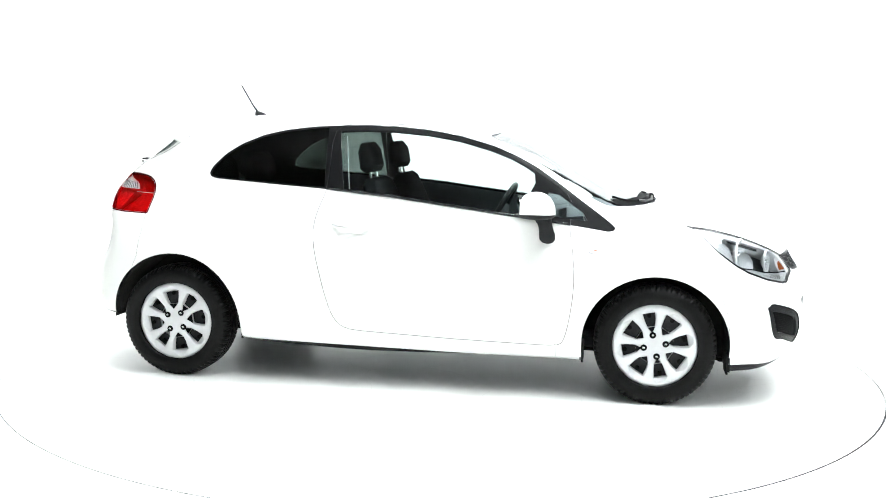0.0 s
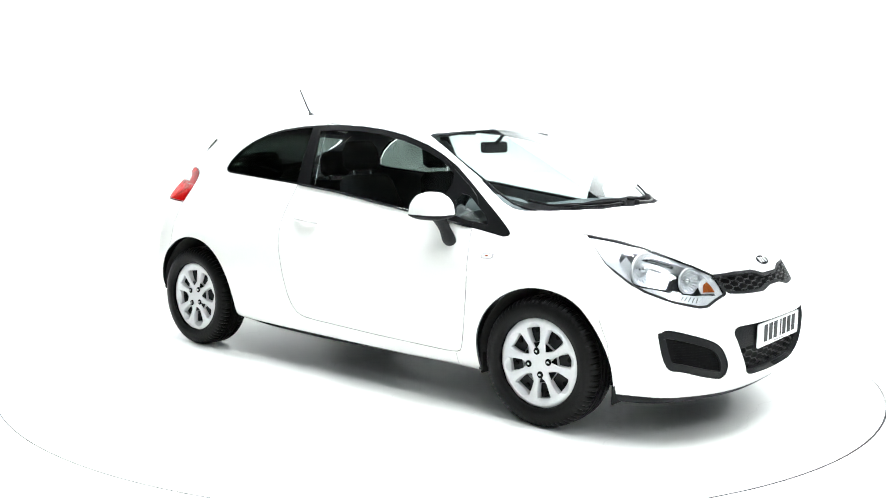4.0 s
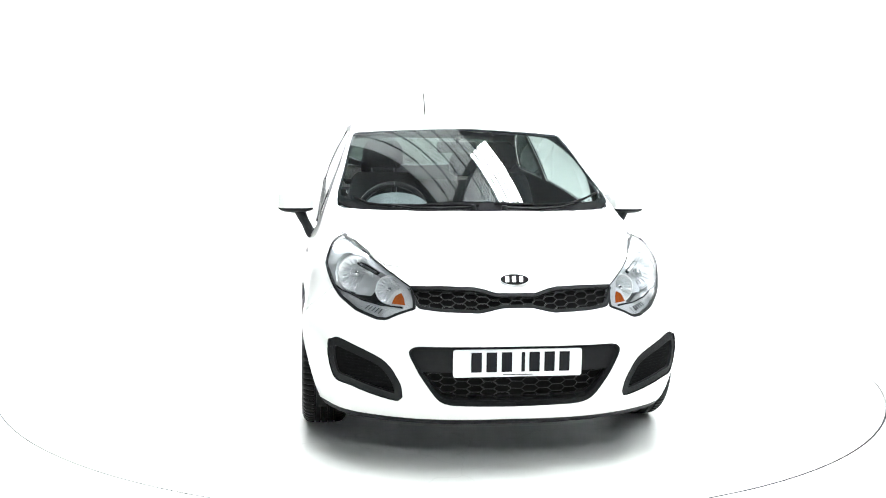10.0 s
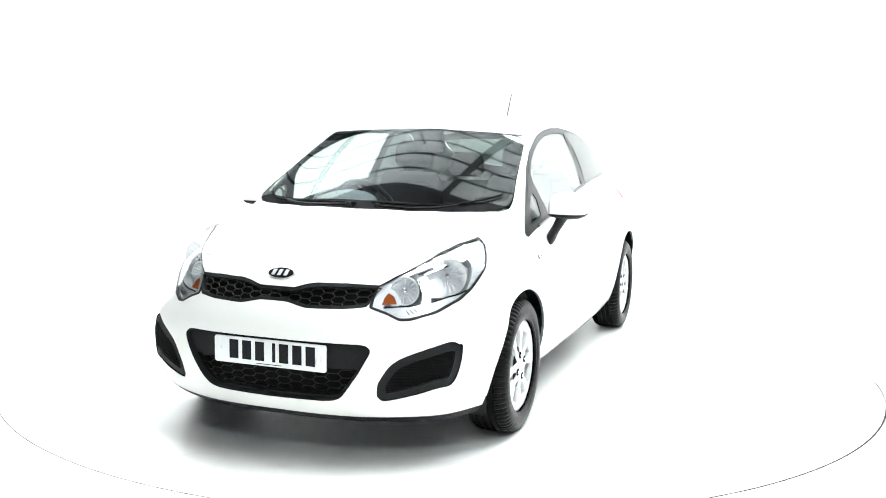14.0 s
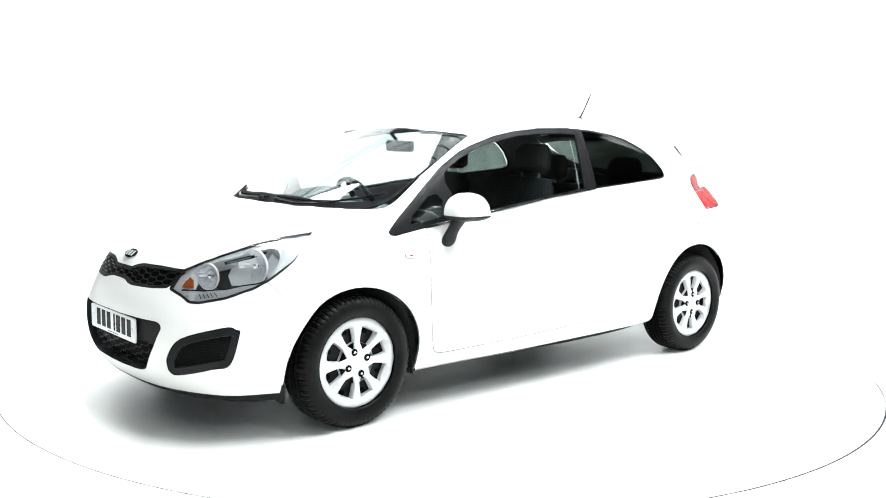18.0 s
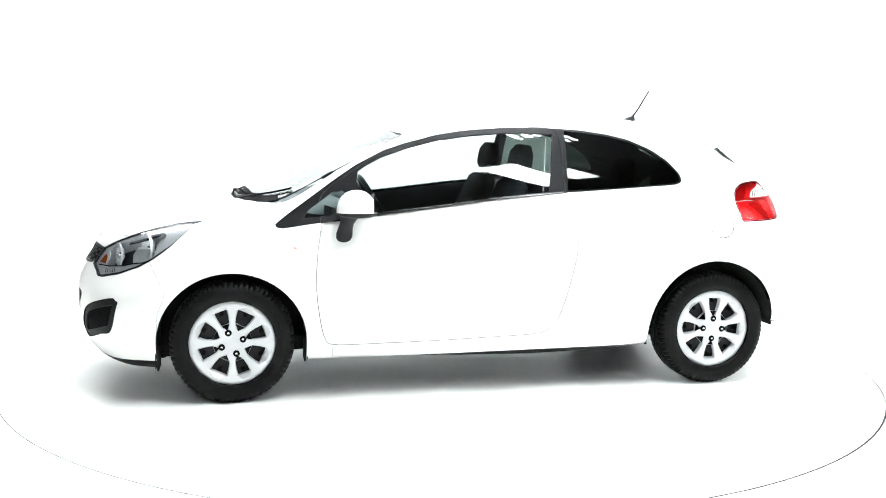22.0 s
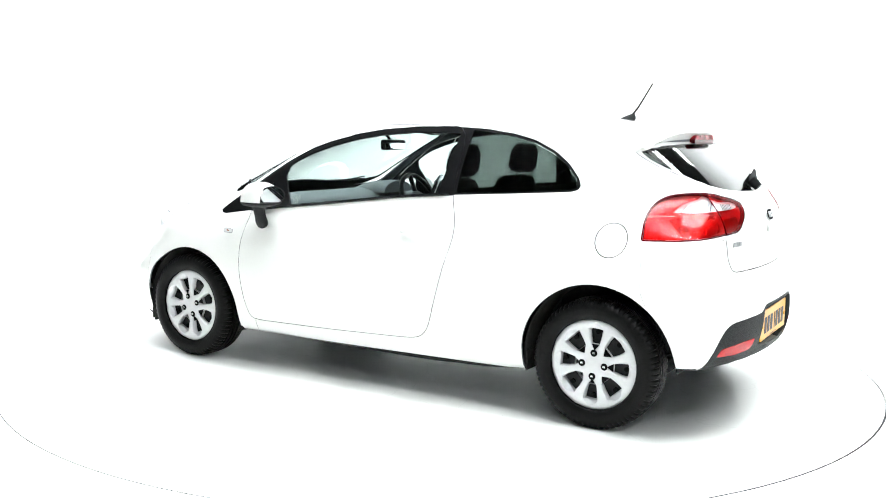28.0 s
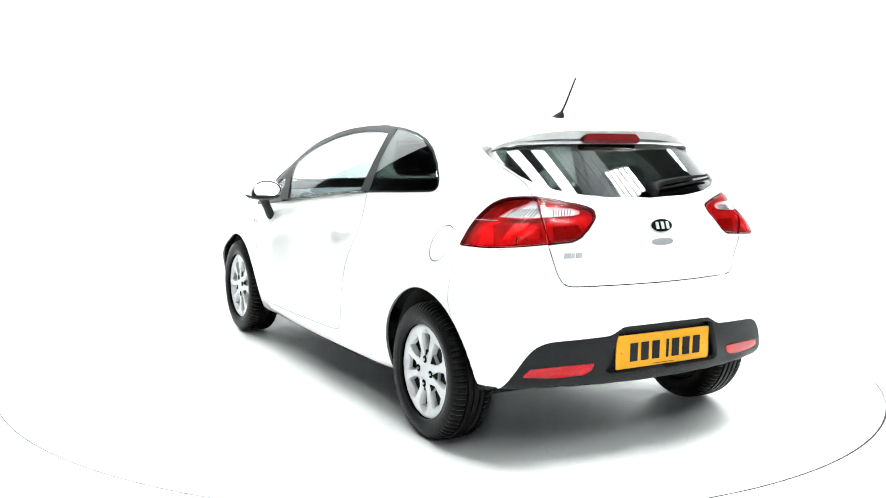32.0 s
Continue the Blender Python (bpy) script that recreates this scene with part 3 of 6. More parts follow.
def circle(cx, cz, r, n=36):
    return [(cx + r * math.cos(2 * math.pi * k / n), cz + r * math.sin(2 * math.pi * k / n)) for k in range(n)]


def arch(i):
    c, r, h = ARCHES[i]
    return [(c + r * math.cos(a), ARCH_Z + h * math.sin(a)) for a in np.linspace(0, math.pi, 30)] + [(c - r, 0.0), (c + r, 0.0)]


def round2(pts, r, n=3):
    return [(v.x, v.y) for v in rounded([(a, b, 0) for a, b in pts], r, n)]


FOG_LINE = glide(FOG, 5)
HEAD_LINE = rounded(HEADLAMP, 0.010, 2)
TAIL_LINE = rounded(TAIL, 0.012, 2)
# name, way, outline, kind, domain (x0, x1, y0, z0, z1), faces must look that way
CUTS = [
    ("arch", 90, arch(0), "xz", (0.8, 1.75, 0.5, 0, 0.8), False),
    ("arch", 90, arch(1), "xz", (-1.75, -0.8, 0.5, 0, 0.8), False),
    ("dlo", 90, rounded([(x, 0, z) for x, z in DLO], 0.012, 1), "xz3", (-1.3, 1.2, 0.5, 0.8, 1.45), True),
    ("door_glass", 90, DOOR_GLASS, "xz", (-0.6, 0.8, 0.5, 0.9, 1.45), True),
    ("quarter_glass", 90, QUARTER_GLASS, "xz", (-1.3, -0.4, 0.5, 0.9, 1.45), True),
    ("vent_glass", 90, VENT_GLASS, "xz", (0.6, 1.1, 0.5, 0.8, 1.2), True),
    ("door", 90, round2(DOOR, 0.10), "xz", (-0.7, 1.1, 0.5, 0.2, 1.45), True),
    ("flap", 90, circle(CAP_X, CAP_Z, 0.078, 28), "xz", (-1.5, -1.1, 0.5, 0.7, 1.0), True),
    ("grille", 0, round2(GRILLE, 0.012, 2), "yz", (1.7, 2.3, -1, 0.5, 0.8), True),
    ("low_grille", 0, rounded([(0, y, z) for y, z in LOW_GRILLE], 0.02, 2), "3d", (1.7, 2.3, -1, 0.2, 0.6), True),
    ("fog", 45, FOG_LINE, "3d", (1.6, 2.3, 0.3, 0.2, 0.6), True),
    ("headlamp", 50, HEAD_LINE, "3d", (1.3, 2.1, 0.3, 0.5, 0.95), False),
    ("lamp_lens", 50, inset(flat(50, HEAD_LINE, "3d"), np.repeat([0.0035] * 7 + [0.006] + [0.011] * 9, 3)[:, None]), "flat", (1.3, 2.1, 0.3, 0.5, 0.95), False),
    ("lamp_mask", 50, rounded(LAMP_MASK_LINE, 0.01, 2), "3d", (1.3, 2.1, 0.3, 0.5, 0.95), False),
    ("fog_in", 45, inset(flat(45, FOG_LINE, "3d"), 0.030), "flat", (1.6, 2.3, 0.3, 0.2, 0.6), True),
    ("grille_in", 0, inset(GRILLE, 0.011), "yz", (1.7, 2.3, -1, 0.5, 0.8), True),
    ("low_mesh", 0, [(-0.05, 0.412), (0.383, 0.412), (0.330, 0.328), (0.302, 0.298), (0.26, 0.287), (-0.05, 0.282)], "yz", (1.7, 2.3, -1, 0.2, 0.6), True),
    ("low_reflector", 180, round2([(0.672, 0.376), (0.645, 0.410), (0.50, 0.420), (0.372, 0.424), (0.385, 0.392), (0.42, 0.374), (0.55, 0.368)], 0.010, 2), "yz", (-2.0, -1.5, 0.2, 0.3, 0.5), True),
    ("plate_bay", 180, [(-0.05, 0.556), (0.225, 0.554), (0.262, 0.545), (0.30, 0.44), (0.318, 0.385), (0.295, 0.368), (-0.05, 0.366)], "yz", (-2.0, -1.7, -1, 0.2, 0.7), True),
    ("tail_edge", 135, inset(flat(135, TAIL_LINE, "3d"), 0.006), "flat", (-2, -1.3, 0.2, 0.8, 1.2), True),
    ("tail_clear", 135, rounded(TAIL_CLEAR, 0.006, 2), "3d", (-2, -1.3, 0.2, 0.8, 1.2), True),
    ("lip", 0, [(-0.05, 0.208), (0.4, 0.203), (0.62, 0.205), (0.9, 0.22), (0.9, 0.05), (-0.05, 0.05)], "yz", (1.55, 2.3, -1, 0, 0.3), False),
    ("rear_glass", 180, REAR_GLASS, "yz", (-1.95, -1.3, -1, 1.0, 1.4), True),
    ("tail", 135, TAIL_LINE, "3d", (-2, -1.3, 0.2, 0.8, 1.2), True),
    ("rear_black", 180, round2(REAR_BLACK, 0.035), "yz", (-2, -1.62, -1, 0, 0.7), False),
    ("tailgate", 180, round2(TAILGATE, 0.03), "yz", (-2, -1.3, -1, 0.6, 1.45), True),
    ("screen", "top", SCREEN, "xy", (0.3, 1.4, -1, 0.9, 1.45), True),
    ("screen_glass", "top", SCREEN_GLASS, "xy", (0.3, 1.4, -1, 0.9, 1.45), True),
    ("bonnet", "top", BONNET, "xy", (1.0, 2.05, -1, 0.7, 1.05), True),
    ("front_bumper", 90, [(1.66, 0.05), (1.64, 0.45), (1.60, 0.56), (1.68, 0.70), (1.78, 0.74), (1.85, 0.80), (2.3, 0.85), (2.3, 0.05)], "xz", (1.5, 2.3, -1, 0, 0.9), False),
    ("rear_bumper", 90, [(-1.60, 0.05), (-1.57, 0.50), (-1.50, 0.66), (-1.475, 0.89), (-2.1, 0.89), (-2.1, 0.05)], "xz", (-2.1, -1.4, -1, 0, 0.95), False),
    ("under", 90, [(-2.2, 0.335), (-1.55, 0.325), (-1.2, 0.285), (-0.9, 0.222), (0.8, 0.197), (1.4, 0.187), (2.3, 0.175), (2.3, 0), (-2.2, 0)], "xz", (-2.2, 2.3, -1, 0, 0.4), False),
]


def skin():
    """Half of the car's outer form as a grid, y >= 0."""
    th = np.linspace(-math.pi / 2, math.pi / 2, 92)
    xm = np.linspace(-1.35, 1.40, 104)
    ph = np.linspace(0, math.pi / 2, 34)[1:]
    cols = [(-1.35, -p) for p in ph[::-1]] + [(x, 0.0) for x in xm] + [(1.40, p) for p in ph]
    o, d = [], []
    for cx, p in cols:
        for t in th:
            o.append((cx, 0, 0.62))
            d.append((math.sin(p) * math.cos(t), math.cos(p) * math.cos(t), math.sin(t)))
    q = along(np.array(o), np.array(d), 1.2)
    q[:, 1] = np.maximum(q[:, 1], 0)
    bm = bmesh.new()
    vs = [bm.verts.new(p) for p in q]
    nt = len(th)
    for i in range(len(cols) - 1):
        for j in range(nt - 1):
            bm.faces.new((vs[i * nt + j], vs[(i + 1) * nt + j], vs[(i + 1) * nt + j + 1], vs[i * nt + j + 1]))
    bmesh.ops.remove_doubles(bm, verts=bm.verts, dist=0.0008)
    bmesh.ops.dissolve_degenerate(bm, edges=bm.edges, dist=0.0005)
    bm.normal_update()
    c = sum((f.normal.dot(f.calc_center_median() - Vector((0, 0, 0.62))) for f in list(bm.faces)[::50]))
    if c < 0:
        bmesh.ops.reverse_faces(bm, faces=bm.faces)
        bm.normal_update()
    return bm


def cut_all(bm):
    for nm, way, pts, kind, dom, facing in CUTS:
        if kind == "xz3":
            pts, kind = [(p.x, p.z) for p in pts], "xz"
        n, e1, e2 = frame_of(way)
        poly = flat(way, pts, kind)
        e1v, e2v, nv = Vector(e1), Vector(e2), Vector(n)
        lo, hi = poly.min(0) - 0.03, poly.max(0) + 0.03
        pool = []
        for f in bm.faces:
            c = f.calc_center_median()
            if not (dom[0] < c.x < dom[1] and c.y > dom[2] and dom[3] < c.z < dom[4]):
                continue
            if facing and f.normal.dot(nv) < 0.02:
                continue
            a, b = c.dot(e1v), c.dot(e2v)
            if lo[0] < a < hi[0] and lo[1] < b < hi[1]:
                pool.append(f)
        for p0, p1 in zip(poly, np.roll(poly, -1, 0)):
            d = p1 - p0
            ln = float(np.hypot(*d))
            if ln < 1e-5:
                continue
            d /= ln
            co = e1v * p0[0] + e2v * p0[1]
            no = (e1v * -d[1] + e2v * d[0]).normalized()
            sel = []
            for f in pool:
                if not f.is_valid:
                    continue
                s = [((v.co.dot(e1v) - p0[0]) * -d[1] + (v.co.dot(e2v) - p0[1]) * d[0], (v.co.dot(e1v) - p0[0]) * d[0] + (v.co.dot(e2v) - p0[1]) * d[1]) for v in f.verts]
                if min(k[0] for k in s) < -1e-4 and max(k[0] for k in s) > 1e-4 and max(k[1] for k in s) > -1e-4 and min(k[1] for k in s) < ln + 1e-4:
                    sel.append(f)
            if not sel:
                continue
            geom = list({v for f in sel for v in f.verts}) + list({e for f in sel for e in f.edges}) + sel
            r = bmesh.ops.bisect_plane(bm, geom=geom, dist=2e-4, plane_co=co, plane_no=no)
            fresh = {f for g in r["geom_cut"] if isinstance(g, bmesh.types.BMEdge) for f in g.link_faces}
            pool = [f for f in pool if f.is_valid] + [f for f in fresh if f not in pool]
    # lay the new corners on the true form again
    bm.verts.ensure_lookup_table()
    q = np.array([v.co[:] for v in bm.verts])
    for _ in range(3):
        f0 = body(q[:, 0], q[:, 1], q[:, 2])
        g = grad(q)
        q -= g * (f0 / np.maximum((g * g).sum(1), 1e-6))[:, None] * (np.abs(f0) < 0.01)[:, None]
    for v, p in zip(bm.verts, q):
        v.co = p
        if abs(v.co.y) < 0.002:
            v.co.y = 0.0


def grad(q):
    h = 1e-4
    x, y, z = q[:, 0], q[:, 1], q[:, 2]
    return np.stack([(body(x + h, y, z) - body(x - h, y, z)), (body(x, y + h, z) - body(x, y - h, z)), (body(x, y, z + h) - body(x, y, z - h))], 1) / (2 * h)


def sort_faces(bm):
    """Every face's set of outlines in which it lies."""
    fs = list(bm.faces)
    c = np.array([f.calc_center_median()[:] for f in fs])
    nn = np.array([f.normal[:] for f in fs])
    tags = [set() for _ in fs]
    for nm, way, pts, kind, dom, facing in CUTS:
        if kind == "xz3":
            pts, kind = [(p.x, p.z) for p in pts], "xz"
        n, e1, e2 = frame_of(way)
        poly = flat(way, pts, kind)
        ok = (c[:, 0] > dom[0]) & (c[:, 0] < dom[1]) & (c[:, 1] > dom[2]) & (c[:, 2] > dom[3]) & (c[:, 2] < dom[4])
        if facing:
            ok &= nn @ n > 0.02
        ok &= inside(poly, np.stack([c @ e1, c @ e2], 1))
        for i in np.nonzero(ok)[0]:
            tags[i].add(nm)
    return fs, tags


def kind_of(t):
    if "arch" in t:
        return None
    for k in ("door_glass", "quarter_glass", "vent_glass"):
        if k in t:
            return k
    if "dlo" in t:
        return "door_frame" if "door" in t else "quarter_frame"
    if "headlamp" in t:
        return ("lamp_mask" if "lamp_mask" in t else "lamp_band") if "lamp_lens" in t else "lamp_rim"
    if "tail" in t:
        if "tail_edge" not in t:
            return "tail_rim_in" if "tailgate" in t else "tail_rim"
        if "tail_clear" in t:
            return "tail_clear_in" if "tailgate" in t else "tail_clear"
        return "tail_inner" if "tailgate" in t else "tail_outer"
    if "grille" in t:
        return "grille_in" if "grille_in" in t else "grille"
    if "low_grille" in t:
        return "low_mesh" if "low_mesh" in t else "low_grille"
    if "fog" in t:
        return "fog_in" if "fog_in" in t else "fog"
    if "screen_glass" in t:
        return "screen_glass"
    if "screen" in t:
        return "cowl"
    if "rear_glass" in t:
        return "rear_glass"
    if "lip" in t:
        return "lip"
    if "rear_black" in t:
        return "plate_bay" if "plate_bay" in t else "low_reflector" if "low_reflector" in t else "rear_black"
    if "under" in t:
        return "under"
    for k in ("bonnet", "tailgate", "front_bumper", "rear_bumper", "door"):
        if k in t:
            return k
    return "flap" if "flap" in t else "body"


def car_panels():
    """Cuts the skin and gives, for each panel, its vertices and faces (y >= 0)."""
    bm = skin()
    cut_all(bm)
    bm.normal_update()
    fs, tags = sort_faces(bm)
    out = {}
    for f, t in zip(fs, tags):
        k = kind_of(t)
        if k == "quarter_frame" and f.calc_center_median().x > 0.3:
            k = "sail_frame"
        if k == "cowl":
            c = f.calc_center_median()
            if c.x < 1.0 or (abs(c.y) > 0.60 and c.x < 1.065):
                k = "frit"
        if k:
            out.setdefault(k, []).append([v.co.copy() for v in f.verts])
    bm.free()
    return out


def screen_form(x, y):
    """The windscreen: one calm double-curved sheet that runs out into the cowl."""
    u, v = x - 0.8, y * y
    z = (1.2177 - 0.4736 * u - 0.0069 * u * u + 0.023 * u ** 3
         + v * (-0.2448 - 0.0347 * u - 0.0866 * u * u) + v * v * (0.1402 - 0.0354 * u))
    k = np.clip((x - 1.20) / 0.10, 0, 1)
    return z - 0.011 * k * k * (3 - 2 * k)


def calm(q, g, how):
    """Lays a pane's points on one even sheet and gives its normals."""
    x, y, z = q.T
    if how == "screen":
        e = 1e-4
        f = screen_form(x, y)
        n = np.stack([-(screen_form(x + e, y) - f) / e, -(screen_form(x, y + e) - f) / e, np.ones_like(x)], 1)
        p = np.stack([x, y, f], 1)
    elif how == "side":
        s = np.sign(y)
        u, v = x + 0.3, z - 1.2
        a = np.stack([np.ones_like(u), u, v, u * u, u * v, v * v], 1)
        c = np.linalg.lstsq(a, np.abs(y), rcond=None)[0]
        # real side glass bows out a little more between sill and roof
        c = c + np.array([0.0068, 0.0, -0.006, 0.0, 0.0, -0.2])
        if x.max() < -0.3:
            # the quarter pane is bowed along its length as well
            c = c + np.array([-0.0068, -0.05, 0.0, -0.05, 0.0, -0.15])
        p = np.stack([x, s * (a @ c), z], 1)
        n = np.stack([-(c[1] + 2 * c[3] * u + c[4] * v), s, -(c[2] + c[4] * u + 2 * c[5] * v)], 1)
    else:
        u, v = z - 1.2, y * y
        a = np.stack([np.ones_like(u), u, u * u, v, u * v, v * v], 1)
        c = np.linalg.lstsq(a, x, rcond=None)[0]
        p = np.stack([a @ c, y, z], 1)
        n = np.stack([-np.ones_like(u), 2 * y * (c[3] + c[4] * u + 2 * c[5] * v), c[1] + 2 * c[2] * u + c[4] * v], 1)
    n = n / np.linalg.norm(n, axis=1)[:, None]
    n *= np.sign((n * g).sum(1))[:, None]
    return p, n


def panel_mesh(faces, sides, thick, gap=0.0, sink=0.0, two=False, even=""):
    """One mesh of these faces on the side or sides asked for (1 left, -1 right): an outer and an inner sheet, joined by a rim."""
    key, vs, fl = {}, [], []
    for s in sides:
        for f in faces:
            ids = []
            for p in f:
                k = (round(p.x, 4), round(s * p.y + 0.0, 4), round(p.z, 4))
                if k not in key:
                    key[k] = len(vs)
                    vs.append((p.x, s * p.y, p.z))
                i = key[k]
                if not ids or ids[-1] != i:
                    ids.append(i)
            if len(ids) > 2 and ids[0] == ids[-1]:
                ids.pop()
            if len(set(ids)) == len(ids) and len(ids) > 2:
                fl.append(ids[::s])
    q = np.array(vs)
    use = {}
    for f in fl:
        for i, j in zip(f, f[1:] + f[:1]):
            use.setdefault((min(i, j), max(i, j)), []).append((i, j, f))
    free = [e[0] for e in use.values() if len(e) == 1]
    if gap:
        # draw the free edges in, so that a joint stays between the panel and its neighbour
        move = np.zeros_like(q)
        for i, j, f in free:
            if abs(q[i][1]) < 1e-4 and abs(q[j][1]) < 1e-4:
                continue
            d = q[j] - q[i]
            n = np.cross(q[f[1]] - q[f[0]], q[f[2]] - q[f[1]])
            w = np.cross(n, d)
            ln = np.linalg.norm(w)
            if ln > 1e-12:
                w = w / ln
                if w @ (q[f].mean(0) - q[i]) < 0:
                    w = -w
                move[i] += w
                move[j] += w
        ln = np.linalg.norm(move, axis=1)
        ok = ln > 1e-6
        q[ok] += move[ok] / ln[ok][:, None] * gap
    g = grad(q)
    g /= np.maximum(np.linalg.norm(g, axis=1), 1e-6)[:, None]
    if even:
        q, g = calm(q, g, even)
    n = len(q)
    outer = q - g * sink
    allv = np.concatenate([outer, outer - g * thick])
    rim = [(j, i, i + n, j + n) for i, j, f in free]
    faces_all = fl + [[i + n for i in f[::-1]] for f in fl] + rim
    me = bpy.data.meshes.new("panel")
    me.from_pydata([tuple(p) for p in allv], [], faces_all)
    k = len(fl)
    nrm = []
    for f in fl:
        nrm += [tuple(g[i]) for i in f]
    for f in fl:
        nrm += [tuple(-g[i]) for i in f[::-1]]
    for r in rim:
        a, b, c = allv[r[0]], allv[r[1]], allv[r[2]]
        w = np.cross(b - a, c - b)
        w = w / max(np.linalg.norm(w), 1e-9)
        nrm += [tuple(w)] * 4
    me.polygons.foreach_set("use_smooth", [True] * len(me.polygons))
    # rim takes the dark inner colour, which paints shade into the joints
    if two:
        me.polygons.foreach_set("material_index", [0] * k + [1] * (k + len(rim)))
    me.normals_split_custom_set(nrm)
    return me


PANELS = car_panels()
CAR_AT = pose(-AXLE_X, -AXLE_Y, 0)
car = tagged(new("car"), "white three-door hatchback with silver eight-spoke wheel covers on the turntable", "car")


def panel(name, kind, sides, mat, thick=0.004, gap=0.0, parent=None, label="", inner=None, sink=0.0, even=""):
    faces = PANELS[kind] if isinstance(kind, str) else [f for k in kind for f in PANELS[k]]
    me = panel_mesh(faces, sides, thick, gap, sink, inner is not None, even)
    return part(name, me, [mat, inner] if inner else mat, parent or car, label, smooth=False, at=CAR_AT if parent is None else None)

def on_skin(x, y, z, way, out=0.0):
    """The point of the form seen along the way at these places; out: metres proud of it."""
    n, e1, e2 = frame_of(way)
    p = np.atleast_2d(np.array(np.broadcast_arrays(x, y, z), float).T)
    p = p - (p @ n)[:, None] * n + n * (0.25 if way != "top" else 0.5)
    if way in (0, 180):
        p = p - n * 0.25 + n * 1.0
    q = along(p, np.tile(n, (len(p), 1)), 1.9)
    if out:
        g = grad(q)
        q = q + g / np.linalg.norm(g, axis=1)[:, None] * out
    return [Vector(v) for v in q]


def skin_normal(p):
    g = grad(np.array([p[:]]))[0]
    return Vector(g / np.linalg.norm(g))


# ---- body, doors, lids ----
panel("body", "body", (1, -1), PAINT, 0.012, 0.0, inner=TRIM_IN, label="white painted body shell")
panel("underbody", "under", (1, -1), UNDER, 0.01, label="black underbody")
doors = {}
for s in (1, -1):
    doors[s] = panel("door", "door", (s,), PAINT, 0.012, 0.003, inner=TRIM_IN, label="closed white side door")
    panel("window_frame", "door_frame", (s,), SATIN_BLACK, 0.014, 0.001, parent=doors[s], label="satin black window frame")
    panel("window_pane", "door_glass", (s,), GLASS, 0.004, 0.0, parent=doors[s], label="clear side window", sink=0.006, even="side")
    panel("quarter_frame", "quarter_frame", (s,), SATIN_BLACK, 0.012, 0.001, label="black quarter window surround")
    panel("sail_panel", "sail_frame", (s,), SATIN_BLACK, 0.012, 0.001, label="black triangle at the window's front")
    panel("quarter_pane", "quarter_glass", (s,), PRIVACY, 0.004, 0.0, label="dark tinted quarter window", sink=0.002, even="side")
    panel("vent_pane", "vent_glass", (s,), GLASS, 0.004, 0.0, label="small clear triangular window", sink=0.003)
panel("fuel_flap", "flap", (1,), PAINT, 0.004, 0.0045, label="round white fuel flap")
# black disc added behind the flap, so that its joint looks shaded
panel("flap_joint_back", "flap", (1,), DEEP_BLACK, 0.004, -0.004, label="black disc added to darken the flap's joint", sink=0.013)
panel("quarter_panel_plug", "flap", (-1,), PAINT, 0.012, 0.0)
panel("bonnet", "bonnet", (1, -1), PAINT, 0.012, 0.003, inner=UNDER, label="white bonnet")
bumper = panel("front_bumper", "front_bumper", (1, -1), PAINT, 0.008, 0.0012, inner=UNDER, label="white front bumper")
panel("front_lip", "lip", (1, -1), BLACK_PLASTIC, 0.02, 0.0, parent=bumper, label="black front lip")
rear_bumper = panel("rear_bumper", "rear_bumper", (1, -1), PAINT, 0.008, 0.0012, inner=UNDER, label="white rear bumper")
panel("rear_skirt", "rear_black", (1, -1), BLACK_PLASTIC, 0.045, 0.0, parent=rear_bumper, label="black grained lower rear bumper")
panel("plate_bay", "plate_bay", (1, -1), BLACK_PLASTIC, 0.006, 0.0, parent=rear_bumper, label="black plate recess", sink=0.040)
tailgate = panel("tailgate", "tailgate", (1, -1), PAINT, 0.012, 0.003, inner=TRIM_IN, label="white tailgate")
panel("rear_window", "rear_glass", (1, -1), PRIVACY, 0.004, 0.0, parent=tailgate, label="dark tinted rear window", sink=0.002, even="rear")
panel("windscreen", ("screen_glass", "frit"), (1, -1), GLASS, 0.003, 0.002, label="clear laminated windscreen", sink=0.001, even="screen")
panel("cowl", "cowl", (1, -1), COWL_BLACK, 0.010, 0.0, label="black plastic cowl", sink=0.004, even="screen")
panel("screen_border", "frit", (1, -1), COWL_BLACK, 0.003, 0.0, label="black border behind the screen", sink=0.009, even="screen")


# ---- grilles: wavy bars before black sheets that paint in the shaded depth ----
def honey_bars(bars, poly, way, z0, z1, pitch, cell, wave, out, r, mat, parent, sides=(1, -1), y0=0.0, y1=0.5, sign=1):
    """Rows of wavy bars that lie on the form inside the outline."""
    for s in sides:
        z, row = z0, 0
        while z < z1:
            ys = np.arange(y0, y1, cell / 16)
            ph = (ys / cell + 0.5 * row) % 1.0
            zz = z + wave * np.clip(np.abs(ph - 0.5) * 12 - 3.0, -0.9, 0.9)
            ok = inside(poly, np.stack([ys, zz], 1))
            run = []
            runs = []
            for k in range(len(ys)):
                if ok[k]:
                    run.append(k)
                elif run:
                    runs.append(run)
                    run = []
            if run:
                runs.append(run)
            for run in runs:
                if len(run) > 4:
                    ps = on_skin(0.0, ys[run], zz[run], way, out)
                    part(bars, tube(bmesh.new(), [(p.x, s * p.y, p.z) for p in ps], r, 5), mat, parent)
            z += pitch
            row += 1


